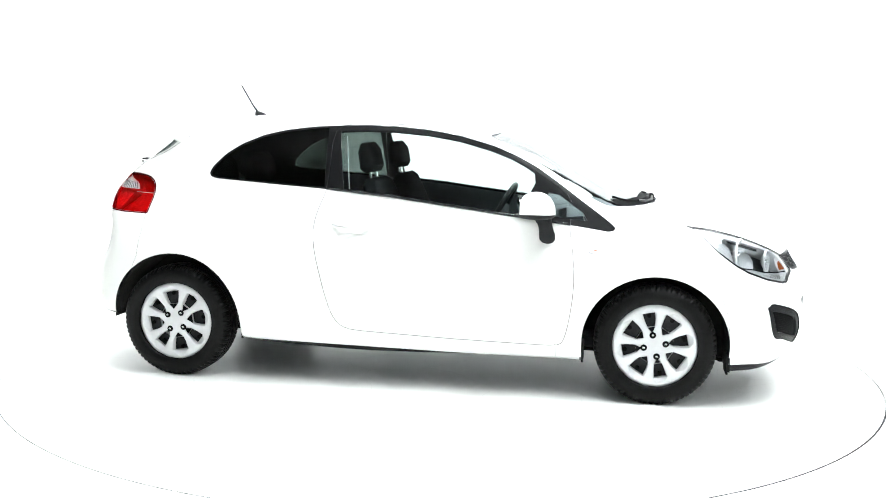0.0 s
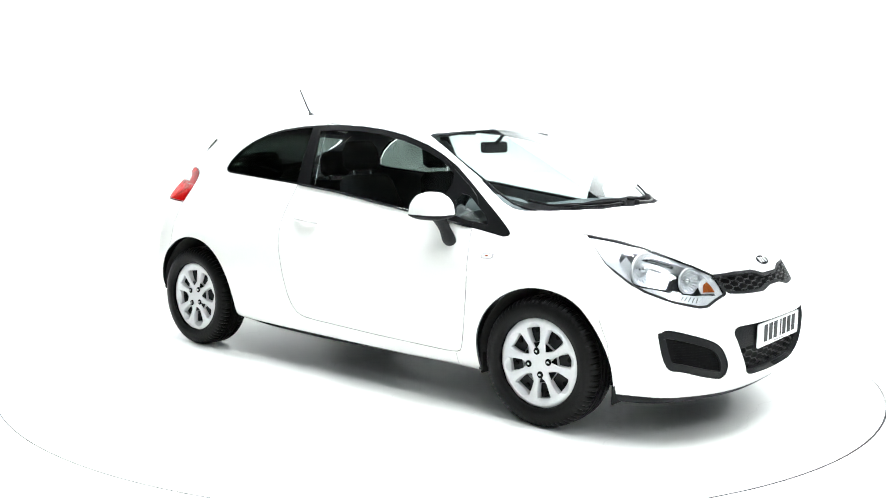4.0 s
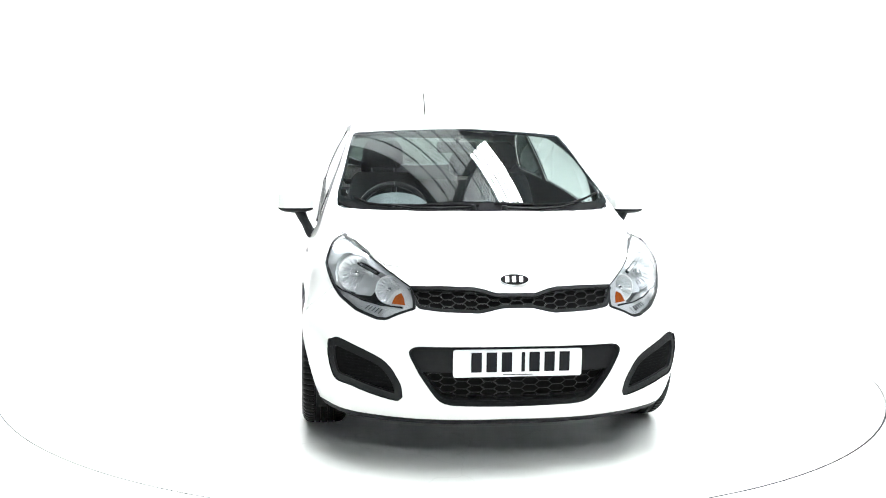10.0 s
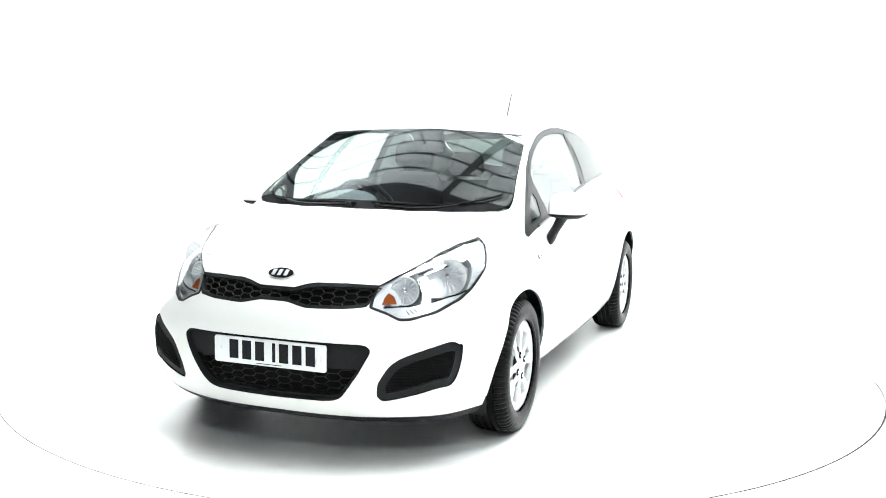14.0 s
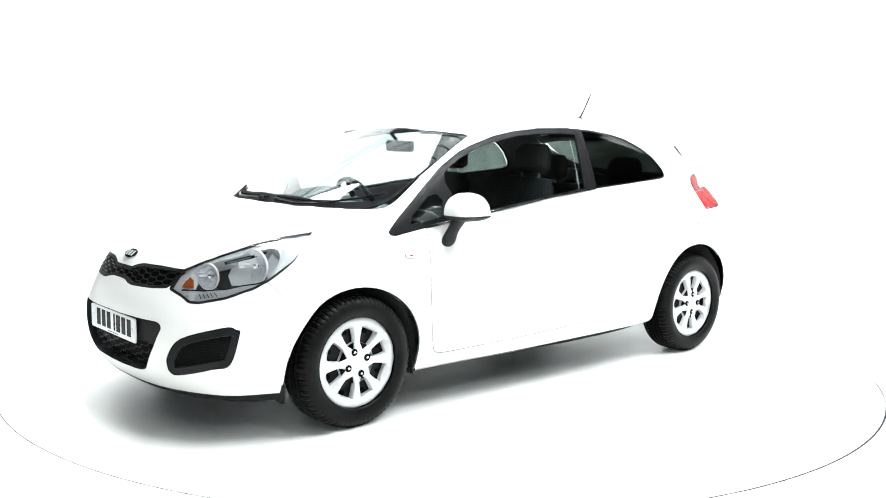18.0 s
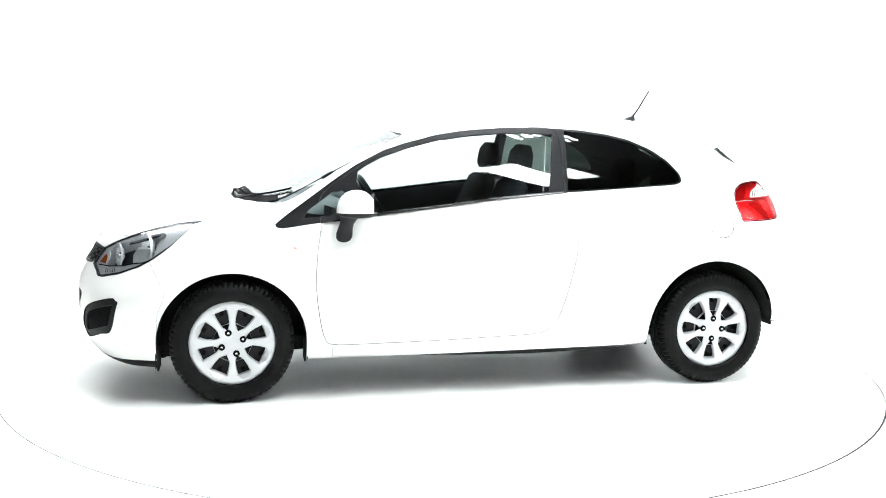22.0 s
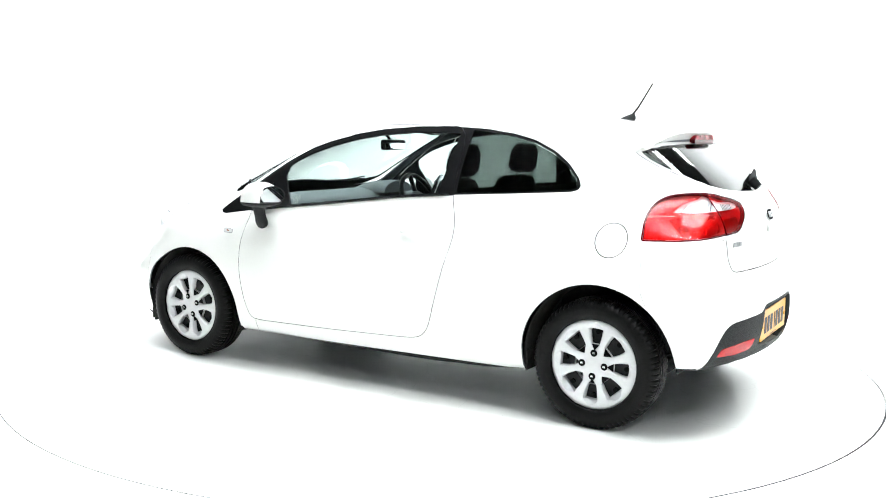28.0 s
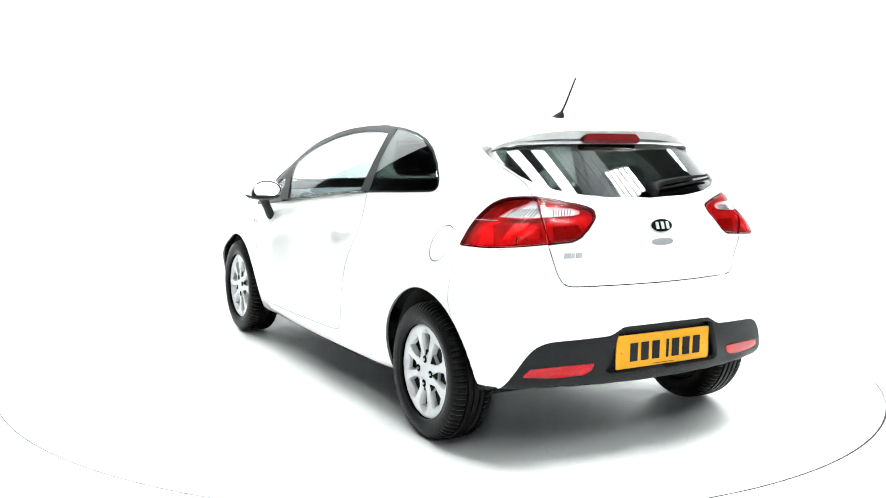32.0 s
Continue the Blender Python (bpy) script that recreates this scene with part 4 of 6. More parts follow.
grille = panel("grille_frame", "grille", (1, -1), BLACK_PLASTIC, 0.02, 0.0, label="black upper grille frame", sink=0.001)
panel("grille_depth_sheet", "grille_in", (1, -1), DEEP_BLACK, 0.004, 0.0, parent=grille, sink=0.022)
g_in = inset(GRILLE, 0.010)
honey_bars("grille_bar", g_in, 0, 0.666, 0.74, 0.0128, 0.092, 0.0068, -0.006, 0.0026, DARK_GREY, grille)
low = panel("lower_grille", "low_grille", (1, -1), BLACK_PLASTIC, 0.02, 0.0, label="black lower grille panel", sink=0.024)
panel("lower_grille_depth_sheet", "low_mesh", (1, -1), DEEP_BLACK, 0.004, 0.0, parent=low, sink=0.058)
honey_bars("grille_bar", np.array(CUTS[[c[0] for c in CUTS].index("low_mesh")][2]), 0, 0.294, 0.41, 0.0172, 0.112, 0.0092, -0.034, 0.0022, DARK_GREY, low)


def return_wall(name, poly, way, kind, d0, d1, mat, parent, sides=(1, -1), close=True):
    """The wall that leads from an opening's edge inwards."""
    n, e1, e2 = frame_of(way)
    p2 = flat(way, poly, kind)
    p3 = p2[:, :1] * e1 + p2[:, 1:] * e2
    a = on_skin(p3[:, 0], p3[:, 1], p3[:, 2], way, -d0)
    b = on_skin(p3[:, 0], p3[:, 1], p3[:, 2], way, -d1)
    for s in sides:
        bm = bmesh.new()
        va = [bm.verts.new((p.x, s * p.y, p.z)) for p in a]
        vb = [bm.verts.new((p.x, s * p.y, p.z)) for p in b]
        k = len(a)
        for i in range(k if close else k - 1):
            j = (i + 1) % k
            if abs(a[i].y) < 0.02 and abs(a[j].y) < 0.02:
                continue
            bm.faces.new((va[i], va[j], vb[j], vb[i]))
        ob = part(name, bm, mat, parent)
        if parent is car:
            ob.matrix_basis = CAR_AT
        md = ob.modifiers.new("thickness", "SOLIDIFY")
        md.thickness, md.offset = 0.003, 0.0


low_pts = [(max(p.y, 0.0), p.z) for p in rounded([(0, y, z) for y, z in LOW_GRILLE], 0.02, 2)]
return_wall("opening_edge", low_pts, 0, "yz", 0.001, 0.058, BLACK_PLASTIC, low)
return_wall("opening_edge", [(max(y, 0.0), z) for y, z in inset(GRILLE, 0.011)], 0, "yz", 0.002, 0.024, BLACK_PLASTIC, grille)
bay_pts = [(max(y, 0.0), z) for y, z in CUTS[[c[0] for c in CUTS].index("plate_bay")][2]]
return_wall("bay_edge", bay_pts, 180, "yz", 0.001, 0.042, BLACK_PLASTIC, rear_bumper)

for s in (1, -1):
    fog = panel("fog_surround", "fog", (s,), BLACK_PLASTIC, 0.010, 0.0, label="black fog lamp surround", sink=0.006)
    panel("fog_blank", "fog_in", (s,), COWL_BLACK, 0.004, 0.0, parent=fog, label="black slatted fog lamp blank", sink=0.016)
    pz = np.array([(p[1], p[2]) for p in FOG_LINE])
    honey_bars("slat", inset(pz, 0.030), 0, 0.312, 0.50, 0.0125, 0.075, 0.0, -0.0145, 0.0020, COWL_BLACK, fog, sides=(s,), y0=0.44, y1=0.76)
    rim = inset(flat(45, FOG_LINE, "3d"), 0.030)
    return_wall("blank_edge", rim, 45, "flat", 0.005, 0.019, BLACK_PLASTIC, fog, sides=(s,))


# ---- plates with plain bars for their characters ----
def plate(name, x, face, z0, z1, half, mat, parent, label):
    """face: 1 looks forward, -1 backward."""
    pts = rounded([(x, -half, z0), (x, half, z0), (x, half, z1), (x, -half, z1)], 0.012, 4)
    ob = part(name, prism(bmesh.new(), pts, (-face, 0, 0), 0.006), mat, parent, label)
    zc = (z0 + z1) / 2 + (0.004 if face > 0 else -0.004)
    u = -0.188
    for wd, gp in ((0.042, 0.019), (0.042, 0.019), (0.042, 0.038), (0.014, 0.018), (0.042, 0.019), (0.042, 0.019), (0.042, 0.0)):
        # characters run from the reader's left to right
        y0, y1 = sorted((-face * -u, -face * -(u + wd))) if face < 0 else sorted((u, u + wd))
        bm = box(bmesh.new(), x + face * 0.0002, x + face * 0.0016, y0, y1, zc - 0.0395, zc + 0.0395)
        part("character_bar", bm, PLATE_INK, ob, smooth=False)
        u += wd + gp
    part("maker_bar", box(bmesh.new(), x + face * 0.0002, x + face * 0.0012, -0.06, 0.06, z0 + 0.007, z0 + 0.0095), PLATE_INK, ob, smooth=False)
    for y in (-0.232, 0.232):
        bm = bmesh.new()
        bmesh.ops.create_cone(bm, cap_ends=True, segments=14, radius1=0.008, radius2=0.006, depth=0.006, matrix=Matrix.Translation((x + face * 0.002, y, zc)) @ Matrix.Rotation(face * math.pi / 2, 4, "Y"))
        part("screw_cap", bm, mat, ob)
    return ob


plate("number_plate", 2.089, 1, 0.398, 0.509, 0.260, PLATE_WHITE, low, "white number plate with dark bars")
plate("number_plate", -1.896, -1, 0.381, 0.524, 0.262, PLATE_YELLOW, rear_bumper, "yellow number plate with dark bars")


# ---- badges: plain ovals ----
def badge(x, y, z, way, a, b, parent):
    c = on_skin(x, y, z, way, 0.0)[0]
    n = skin_normal(c)
    side = Vector((0, 1, 0))
    up = n.cross(side) if way == 0 else side.cross(n)
    up = up if up.z > 0 else -up
    ring = [c + side * a * math.cos(t) + up * b * math.sin(t) - n * 0.002 for t in np.linspace(0, 2 * math.pi, 33)[:-1]]
    ob = part("badge", prism(bmesh.new(), ring, n, 0.007), SILVER, parent, "silver-rimmed dark oval badge")
    ring = [c + side * a * 0.93 * math.cos(t) + up * b * 0.88 * math.sin(t) + n * 0.0055 for t in np.linspace(0, 2 * math.pi, 33)[:-1]]
    part("badge_field", prism(bmesh.new(), ring, n, 0.002), DEEP_BLACK, ob, "black badge field")
    for k in (-0.5, -0.05, 0.42):
        q = [c + side * (k * a + dx) + up * dz + n * 0.0080 for dx, dz in ((-0.009, -b * 0.5), (0.006, -b * 0.5), (0.009, b * 0.5), (-0.006, b * 0.5))]
        part("badge_stroke", prism(bmesh.new(), q, n, 0.002), SILVER, ob)


badge(2.0, 0.0, 0.768, 0, 0.062, 0.030, bumper)
badge(-1.84, 0.0, 0.973, 180, 0.062, 0.031, tailgate)


def gate_bits():
    # handle bowl under the badge and the small chrome script, drawn as bars
    n = skin_normal(on_skin(-1.86, 0.0, 0.912, 180)[0])
    ring = [on_skin(-1.86, 0.072 * math.cos(t), 0.910 + 0.024 * (abs(math.sin(t)) ** 0.7) * math.copysign(1, math.sin(t)), 180, 0.001)[0] for t in np.linspace(0, 2 * math.pi, 25)[:-1]]
    part("handle_bowl", prism(bmesh.new(), ring, n, 0.004), PAINT, tailgate, "white handle surround")
    # grey slab paints the shade inside the white handle bowl
    ring = [on_skin(-1.86, 0.060 * math.cos(t), 0.906 + 0.015 * (abs(math.sin(t)) ** 0.7) * math.copysign(1, math.sin(t)), 180, 0.006)[0] for t in np.linspace(0, 2 * math.pi, 25)[:-1]]
    part("handle_shade", prism(bmesh.new(), ring, n, 0.001), LAMP_GREY, tailgate, "grey slab painted as the shade in the handle bowl")
    for k, (y0, wd) in enumerate(((0.475, 0.026), (0.444, 0.012), (0.426, 0.026))):
        q = [on_skin(-1.85, y0 - dy * wd, 0.862 + dz * 0.011, 180, 0.001)[0] for dy, dz in ((0, -1), (1, -1), (1, 1), (0, 1))]
        part("script_bar", prism(bmesh.new(), q, n, 0.003), LAMP_GREY, tailgate)


gate_bits()


# ---- headlamps ----
def bowl(center, aim, r, depth, mat, parent, name, label=""):
    """A reflector bowl with fluting and a bulb."""
    aim = Vector(aim).normalized()
    m = Matrix.Translation(center) @ aim.to_track_quat("Y", "Z").to_matrix().to_4x4()
    bm = bmesh.new()
    prof = [(0.006, -depth)] + [(r * k / 8, -depth * (1 - (k / 8) ** 2)) for k in range(1, 9)] + [(r + 0.004, 0.002), (r + 0.006, -0.006)]
    lathe(bm, prof, 80)
    for v in bm.verts:
        a = math.atan2(v.co.z, v.co.x)
        rr = math.hypot(v.co.x, v.co.z)
        if 0.25 * r < rr < 0.95 * r:
            v.co.y += 0.0035 * math.copysign(1, math.sin(a * 20 + 0.1)) * (1 if rr < 0.6 * r else -1)
    bmesh.ops.transform(bm, matrix=m, verts=bm.verts)
    ob = part(name, bm, mat, parent, label)
    bm = bmesh.new()
    bmesh.ops.create_uvsphere(bm, u_segments=12, v_segments=8, radius=0.013, matrix=m @ Matrix.Translation((0, -depth * 0.45, 0)))
    part("bulb", bm, CHROME, parent)
    bm = bmesh.new()
    lathe(bm, [(r + 0.005, -0.004), (r + 0.006, 0.003), (r + 0.0095, 0.002), (r + 0.0095, -0.006)], 40)
    bmesh.ops.transform(bm, matrix=m, verts=bm.verts)
    part("bowl_ring", bm, SILVER, parent)
    return ob


def inlay(name, pts, out, mat, parent, s, label="", deep=0.006, way=50):
    """A slab that follows the form at a depth below it."""
    a = on_skin(*np.array(pts).T, way, out)
    w = radians(way)
    return part(name, prism(bmesh.new(), [(p.x, p.y * s, p.z) for p in a], (-math.cos(w), -math.sin(w) * s, 0), deep), mat, parent, label)


for s in (1, -1):
    lamp = panel("headlamp", "lamp_rim", (s,), DARK_GREY, 0.010, 0.0008, label="black-edged clear headlamp", sink=0.0)
    panel("lens", ("lamp_mask", "lamp_band"), (s,), LENS, 0.003, 0.0, parent=lamp, label="clear lens", sink=0.001)
    panel("chrome_band", "lamp_band", (s,), REFLECTOR, 0.078, 0.0, parent=lamp, label="bright chrome surround", sink=0.010)
    panel("housing", "lamp_mask", (s,), LAMP_MASK, 0.004, -0.004, parent=lamp, label="dark grey inner housing", sink=0.086)
    aim = (0.93, 0.36 * s, 0.03)
    bowl((1.700, 0.624 * s, 0.757), aim, 0.071, 0.036, BOWL, lamp, "main_reflector", "large fluted reflector")
    bowl((1.850, 0.494 * s, 0.710), aim, 0.051, 0.028, BOWL, lamp, "inner_reflector", "small clear reflector")
    inlay("reflector_wing", [(1.790, 0.565, 0.783), (1.820, 0.580, 0.742), (1.815, 0.605, 0.700), (1.740, 0.660, 0.697), (1.725, 0.632, 0.76), (1.725, 0.600, 0.805)], -0.060, BOWL, lamp, s, "bright inner reflector wing")
    inlay("side_fin", [(1.625, 0.655, 0.832), (1.612, 0.690, 0.800), (1.640, 0.706, 0.757), (1.675, 0.700, 0.722), (1.668, 0.685, 0.757), (1.655, 0.665, 0.80)], -0.030, LAMP_GREY, lamp, s, "grey inner fin")
    inlay("top_fin", [(1.640, 0.640, 0.838), (1.708, 0.598, 0.817), (1.800, 0.535, 0.785), (1.795, 0.545, 0.774), (1.700, 0.610, 0.803), (1.645, 0.645, 0.825)], -0.020, GLOSS_BLACK, lamp, s)
    inlay("brow", [(1.700, 0.603, 0.812), (1.790, 0.545, 0.785), (1.786, 0.551, 0.779), (1.702, 0.608, 0.805)], -0.017, CHROME, lamp, s)
    inlay("indicator", [(1.960, 0.424, 0.664), (1.938, 0.434, 0.700), (1.908, 0.452, 0.733), (1.898, 0.480, 0.715), (1.905, 0.502, 0.690), (1.918, 0.500, 0.664)], -0.012, BOWL, lamp, s, "bright indicator bowl")
    inlay("indicator_bulb", [(1.955, 0.440, 0.669), (1.938, 0.446, 0.694), (1.920, 0.455, 0.712), (1.913, 0.476, 0.700), (1.918, 0.488, 0.670)], -0.009, AMBER, lamp, s, "amber indicator bulb", 0.003)
    for k in range(3):
        p0, p1 = Vector((1.945, 0.448, 0.672)).lerp(Vector((1.925, 0.478, 0.672)), k / 2), Vector((1.928, 0.452, 0.702)).lerp(Vector((1.916, 0.470, 0.700)), k / 2)
        q = on_skin([p0.x, p1.x], [p0.y, p1.y], [p0.z, p1.z], 50, -0.008)
        part("indicator_flute", tube(bmesh.new(), [(p.x, p.y * s, p.z) for p in q], 0.0014, 5), AMBER, lamp)
    inlay("strip_insert", [(1.932, 0.520, 0.646), (1.860, 0.592, 0.657), (1.790, 0.648, 0.672), (1.745, 0.683, 0.683), (1.748, 0.690, 0.674), (1.800, 0.655, 0.655), (1.852, 0.612, 0.640), (1.930, 0.538, 0.622)], -0.008, LAMP_GREY, lamp, s, "grey ribbed strip insert", 0.003)
    for k in range(5):
        f = 0.12 + 0.18 * k
        p0, p1 = Vector((1.925, 0.525, 0.645)).lerp(Vector((1.860, 0.592, 0.656)), f), Vector((1.925, 0.540, 0.626)).lerp(Vector((1.852, 0.607, 0.643)), f)
        q = on_skin([p0.x, p1.x], [p0.y, p1.y], [p0.z, p1.z], 50, -0.007)
        part("strip_rib", tube(bmesh.new(), [(p.x, p.y * s, p.z) for p in q], 0.0020, 5), LAMP_MASK, lamp)
    q = on_skin(*np.array(LAMP_MASK_LINE[8:]).T, 50, -0.009)
    part("lower_edge", tube(bmesh.new(), [(p.x, p.y * s, p.z - 0.002) for p in q], 0.0034, 6), GLOSS_BLACK, lamp, "dark line over the lower strip")

# ---- tail lamps ----
for s in (1, -1):
    tail = panel("tail_lamp", "tail_outer", (s,), RED_GLASS, 0.003, 0.0012, label="red wrap-round tail lamp", sink=-0.002)
    panel("lamp_edge", "tail_rim", (s,), DARK_RED, 0.02, 0.0012, inner=TRIM_IN, parent=tail)
    panel("lamp_back", ("tail_outer", "tail_clear"), (s,), TAIL_BACK, 0.004, -0.003, parent=tail, label="bright lamp backing", sink=0.020)
    panel("reversing_lens", "tail_clear", (s,), LENS, 0.003, 0.0, parent=tail, label="clear lens band", sink=-0.002)
    panel("clear_back", "tail_clear", (s,), PALE_LENS, 0.003, 0.0, parent=tail, label="bright ribbed reflector", sink=0.006)
    panel("clear_back_inner", "tail_clear_in", (s,), PALE_LENS, 0.003, 0.0, parent=tailgate, label="bright ribbed reflector", sink=0.006)
    panel("tail_lamp_inner", "tail_inner", (s,), RED_GLASS, 0.003, 0.0012, parent=tailgate, label="red tail lamp on the tailgate", sink=-0.002)
    panel("lamp_edge_inner", "tail_rim_in", (s,), DARK_RED, 0.02, 0.0012, inner=TRIM_IN, parent=tailgate)
    panel("lamp_back_inner", ("tail_inner", "tail_clear_in"), (s,), TAIL_BACK, 0.004, -0.003, parent=tailgate, label="bright lamp backing", sink=0.020)
    panel("reversing_lens_inner", "tail_clear_in", (s,), LENS, 0.003, 0.0, parent=tailgate, label="clear lens band", sink=-0.002)
    # darker slabs paint in the lamp's shade; a pale step; a chrome rod as glint
    inlay("stop_shade", [(-1.600, 0.716, 0.985), (-1.640, 0.690, 1.000), (-1.730, 0.566, 1.008), (-1.764, 0.556, 0.955), (-1.772, 0.560, 0.925), (-1.720, 0.650, 0.912), (-1.640, 0.718, 0.905)], -0.015, TAIL_SHADE, tail, s, "darker slab for the shaded part of the stop lamp", 0.003, way=135)
    inlay("chamber_step", [(-1.665, 0.685, 0.950), (-1.760, 0.570, 0.950), (-1.764, 0.570, 0.938), (-1.670, 0.690, 0.936)], -0.012, TAIL_BACK, tail, s, "pale step in the lamp", 0.003, way=135)
    inlay("corner_shade", [(-1.500, 0.655, 1.045), (-1.560, 0.625, 1.068), (-1.600, 0.600, 1.074), (-1.590, 0.615, 1.055), (-1.555, 0.650, 1.020), (-1.540, 0.675, 1.000), (-1.490, 0.690, 1.000)], -0.015, TAIL_SHADE, tail, s, "darker slab for the shaded upper corner", 0.003, way=135)
    inlay("inner_shade", [(-1.778, 0.515, 0.985), (-1.798, 0.400, 0.990), (-1.808, 0.385, 0.960), (-1.806, 0.420, 0.932), (-1.790, 0.515, 0.925)], -0.015, TAIL_SHADE, tailgate, s, "darker slab for the shaded inner lamp", 0.003, way=135)
    q = on_skin([-1.715, -1.715], [0.650, 0.650], [0.918, 0.945], 135, -0.008)
    part("bulb_glint", tube(bmesh.new(), [(p.x, p.y * s, p.z) for p in q], 0.0025, 6), CHROME, tail)
    q = on_skin(np.linspace(-1.462, -1.575, 9), np.linspace(0.700, 0.652, 9), np.linspace(0.989, 0.993, 9), 135, 0.002)
    part("lens_rib", tube(bmesh.new(), [(p.x, p.y * s, p.z) for p in q], 0.0018, 6), CLEAR_LENS, tail, "pale line on the red lens")
    q = on_skin(np.linspace(-1.695, -1.786, 9), np.linspace(0.541, 0.538, 9), np.linspace(1.085, 0.914, 9), 135, 0.0005)
    part("lamp_split", tube(bmesh.new(), [(p.x, p.y * s, p.z) for p in q], 0.0048, 6, flat=0.4), DARK_RED, tail, "dark split between the two lamps")
    for k in range(7):
        u = 0.08 + 0.13 * k
        lo = Vector((-1.755, 0.508, 1.022)).lerp(Vector((-1.772, 0.412, 1.026)), u)
        hi = Vector((-1.740, 0.500, 1.050)).lerp(Vector((-1.764, 0.405, 1.046)), u)
        q = on_skin([lo.x, hi.x], [lo.y, hi.y], [lo.z, hi.z], 135, -0.005)
        part("flute_inner", tube(bmesh.new(), [(p.x, p.y * s, p.z) for p in q], 0.0016, 5), LAMP_MASK, tailgate)
    # fluting of the clear band
    for k in range(9):
        u = 0.06 + 0.105 * k
        lo = Vector((-1.590, 0.640, 1.010)).lerp(Vector((-1.728, 0.570, 1.018)), u)
        hi = Vector((-1.606, 0.600, 1.044)).lerp(Vector((-1.720, 0.525, 1.058)), u)
        q = on_skin([lo.x, hi.x], [lo.y, hi.y], [lo.z, hi.z], 135, -0.005)
        part("flute", tube(bmesh.new(), [(p.x, p.y * s, p.z) for p in q], 0.0018, 5), LAMP_MASK, tail)
    panel("reflector", "low_reflector", (s,), RED_LENS, 0.010, 0.001, parent=rear_bumper, label="red rear reflector", sink=-0.0015)


# ---- spoiler and brake light ----
def spoiler():
    bm, un = bmesh.new(), bmesh.new()
    rings, under = [], []
    for y in np.linspace(-0.582, 0.582, 51):
        k = abs(y) / 0.582
        xe = -1.505 + 0.095 * k ** 2.4
        x0 = -1.27
        t0 = float(z_top(x0) - top_crown(x0) * (abs(y) / 0.62) ** 2.2)
        zb = 1.302 - 0.020 * k ** 3
        ze = zb + 0.080 * (1 - 0.80 * k ** 4)
        zl = zb + 0.034 * (1 - 0.75 * k ** 4)
        if abs(y) > 0.575:
            x0 = -1.30
            t0 = ze - 0.004
        rings.append([bm.verts.new(p) for p in (
            (x0, y, t0 - 0.012), (x0 * 0.55 + xe * 0.45, y, t0 * 0.52 + ze * 0.48 + 0.004 * (1 - k ** 4)), (xe + 0.026, y, ze + 0.002), (xe + 0.004, y, ze - 0.002), (xe - 0.004, y, ze - 0.008),
            (xe + 0.016, y, zl + 0.004), (xe + 0.021, y, zl), (x0 - 0.04, y, min(t0 - 0.03, zl + 0.03)))])
        if abs(y) > 0.55:
            continue
        under.append([un.verts.new(p) for p in ((xe + 0.023, y, zl - 0.001), (xe + 0.034, y, zb + 0.004), (xe + 0.045, y, zb - 0.004), (x0 - 0.05, y, min(t0 - 0.06, zb + 0.02)), (x0 - 0.05, y, min(t0 - 0.04, zl + 0.02)))])
    for m, rs in ((bm, rings), (un, under)):
        for a, b in zip(rs, rs[1:]):
            for j in range(len(a)):
                m.faces.new((a[j], a[(j + 1) % len(a)], b[(j + 1) % len(a)], b[j]))
        m.faces.new(rs[0])
        m.faces.new(rs[-1][::-1])
        bmesh.ops.recalc_face_normals(m, faces=m.faces)
    sp = part("spoiler", bm, PAINT, tailgate, "white roof-end spoiler")
    part("spoiler_underside", un, TRIM_IN, sp, "dark grey spoiler underside")
    pts = rounded([(-1.508, -0.150, 1.314), (-1.508, 0.150, 1.314), (-1.508, 0.168, 1.332), (-1.508, 0.140, 1.358), (-1.508, -0.140, 1.358), (-1.508, -0.168, 1.332)], 0.014, 4)
    bl = part("brake_light", prism(bmesh.new(), pts, (1, 0, 0), 0.025), DARK_RED, sp, "dark red high brake light")
    pts = rounded([(-1.510, -0.158, 1.333), (-1.510, 0.158, 1.333), (-1.510, 0.136, 1.355), (-1.510, -0.136, 1.355)], 0.010, 4)
    part("brake_lens", prism(bmesh.new(), pts, (1, 0, 0), 0.003), BRAKE_RED, bl, "red upper lens")


spoiler()


# ---- wheel houses ----
for i, wx in enumerate(WHEEL_X):
    for s in (1, -1):
        bm = bmesh.new()
        cx, r, h = ARCHES[i]
        path = [(cx + (r + 0.004) * math.cos(a), ARCH_Z + (h + 0.004) * math.sin(a)) for a in np.linspace(0, math.pi, 27)]
        path = [(path[0][0], float(z_low(path[0][0])) + 0.012)] + path + [(path[-1][0], float(z_low(path[-1][0])) + 0.012)]
        rows = [[bm.verts.new((x, s * y, z)) for x, z in path] for y in (0.48, 0.62, 0.79)]
        for a, b in zip(rows, rows[1:]):
            for j in range(len(path) - 1):
                bm.faces.new((a[j], a[j + 1], b[j + 1], b[j]))
        bm.faces.new(rows[0])
        ob = part("wheel_house", bm, UNDER, car, "black wheel arch liner", at=CAR_AT)
        md = ob.modifiers.new("thickness", "SOLIDIFY")
        md.thickness, md.offset = 0.006, 0.0
        # dark lower flap beside the wheel
        for k in ((-1, 1) if i == 0 else (1,)):
            x = cx + k * (r - 0.006)
            zlo = float(z_low(x)) - 0.002
            part("arch_flap", box(bmesh.new(), x - 0.005, x + 0.005, *sorted((s * 0.66, s * 0.785)), zlo, zlo + 0.10, 0.002), UNDER, car, at=CAR_AT)


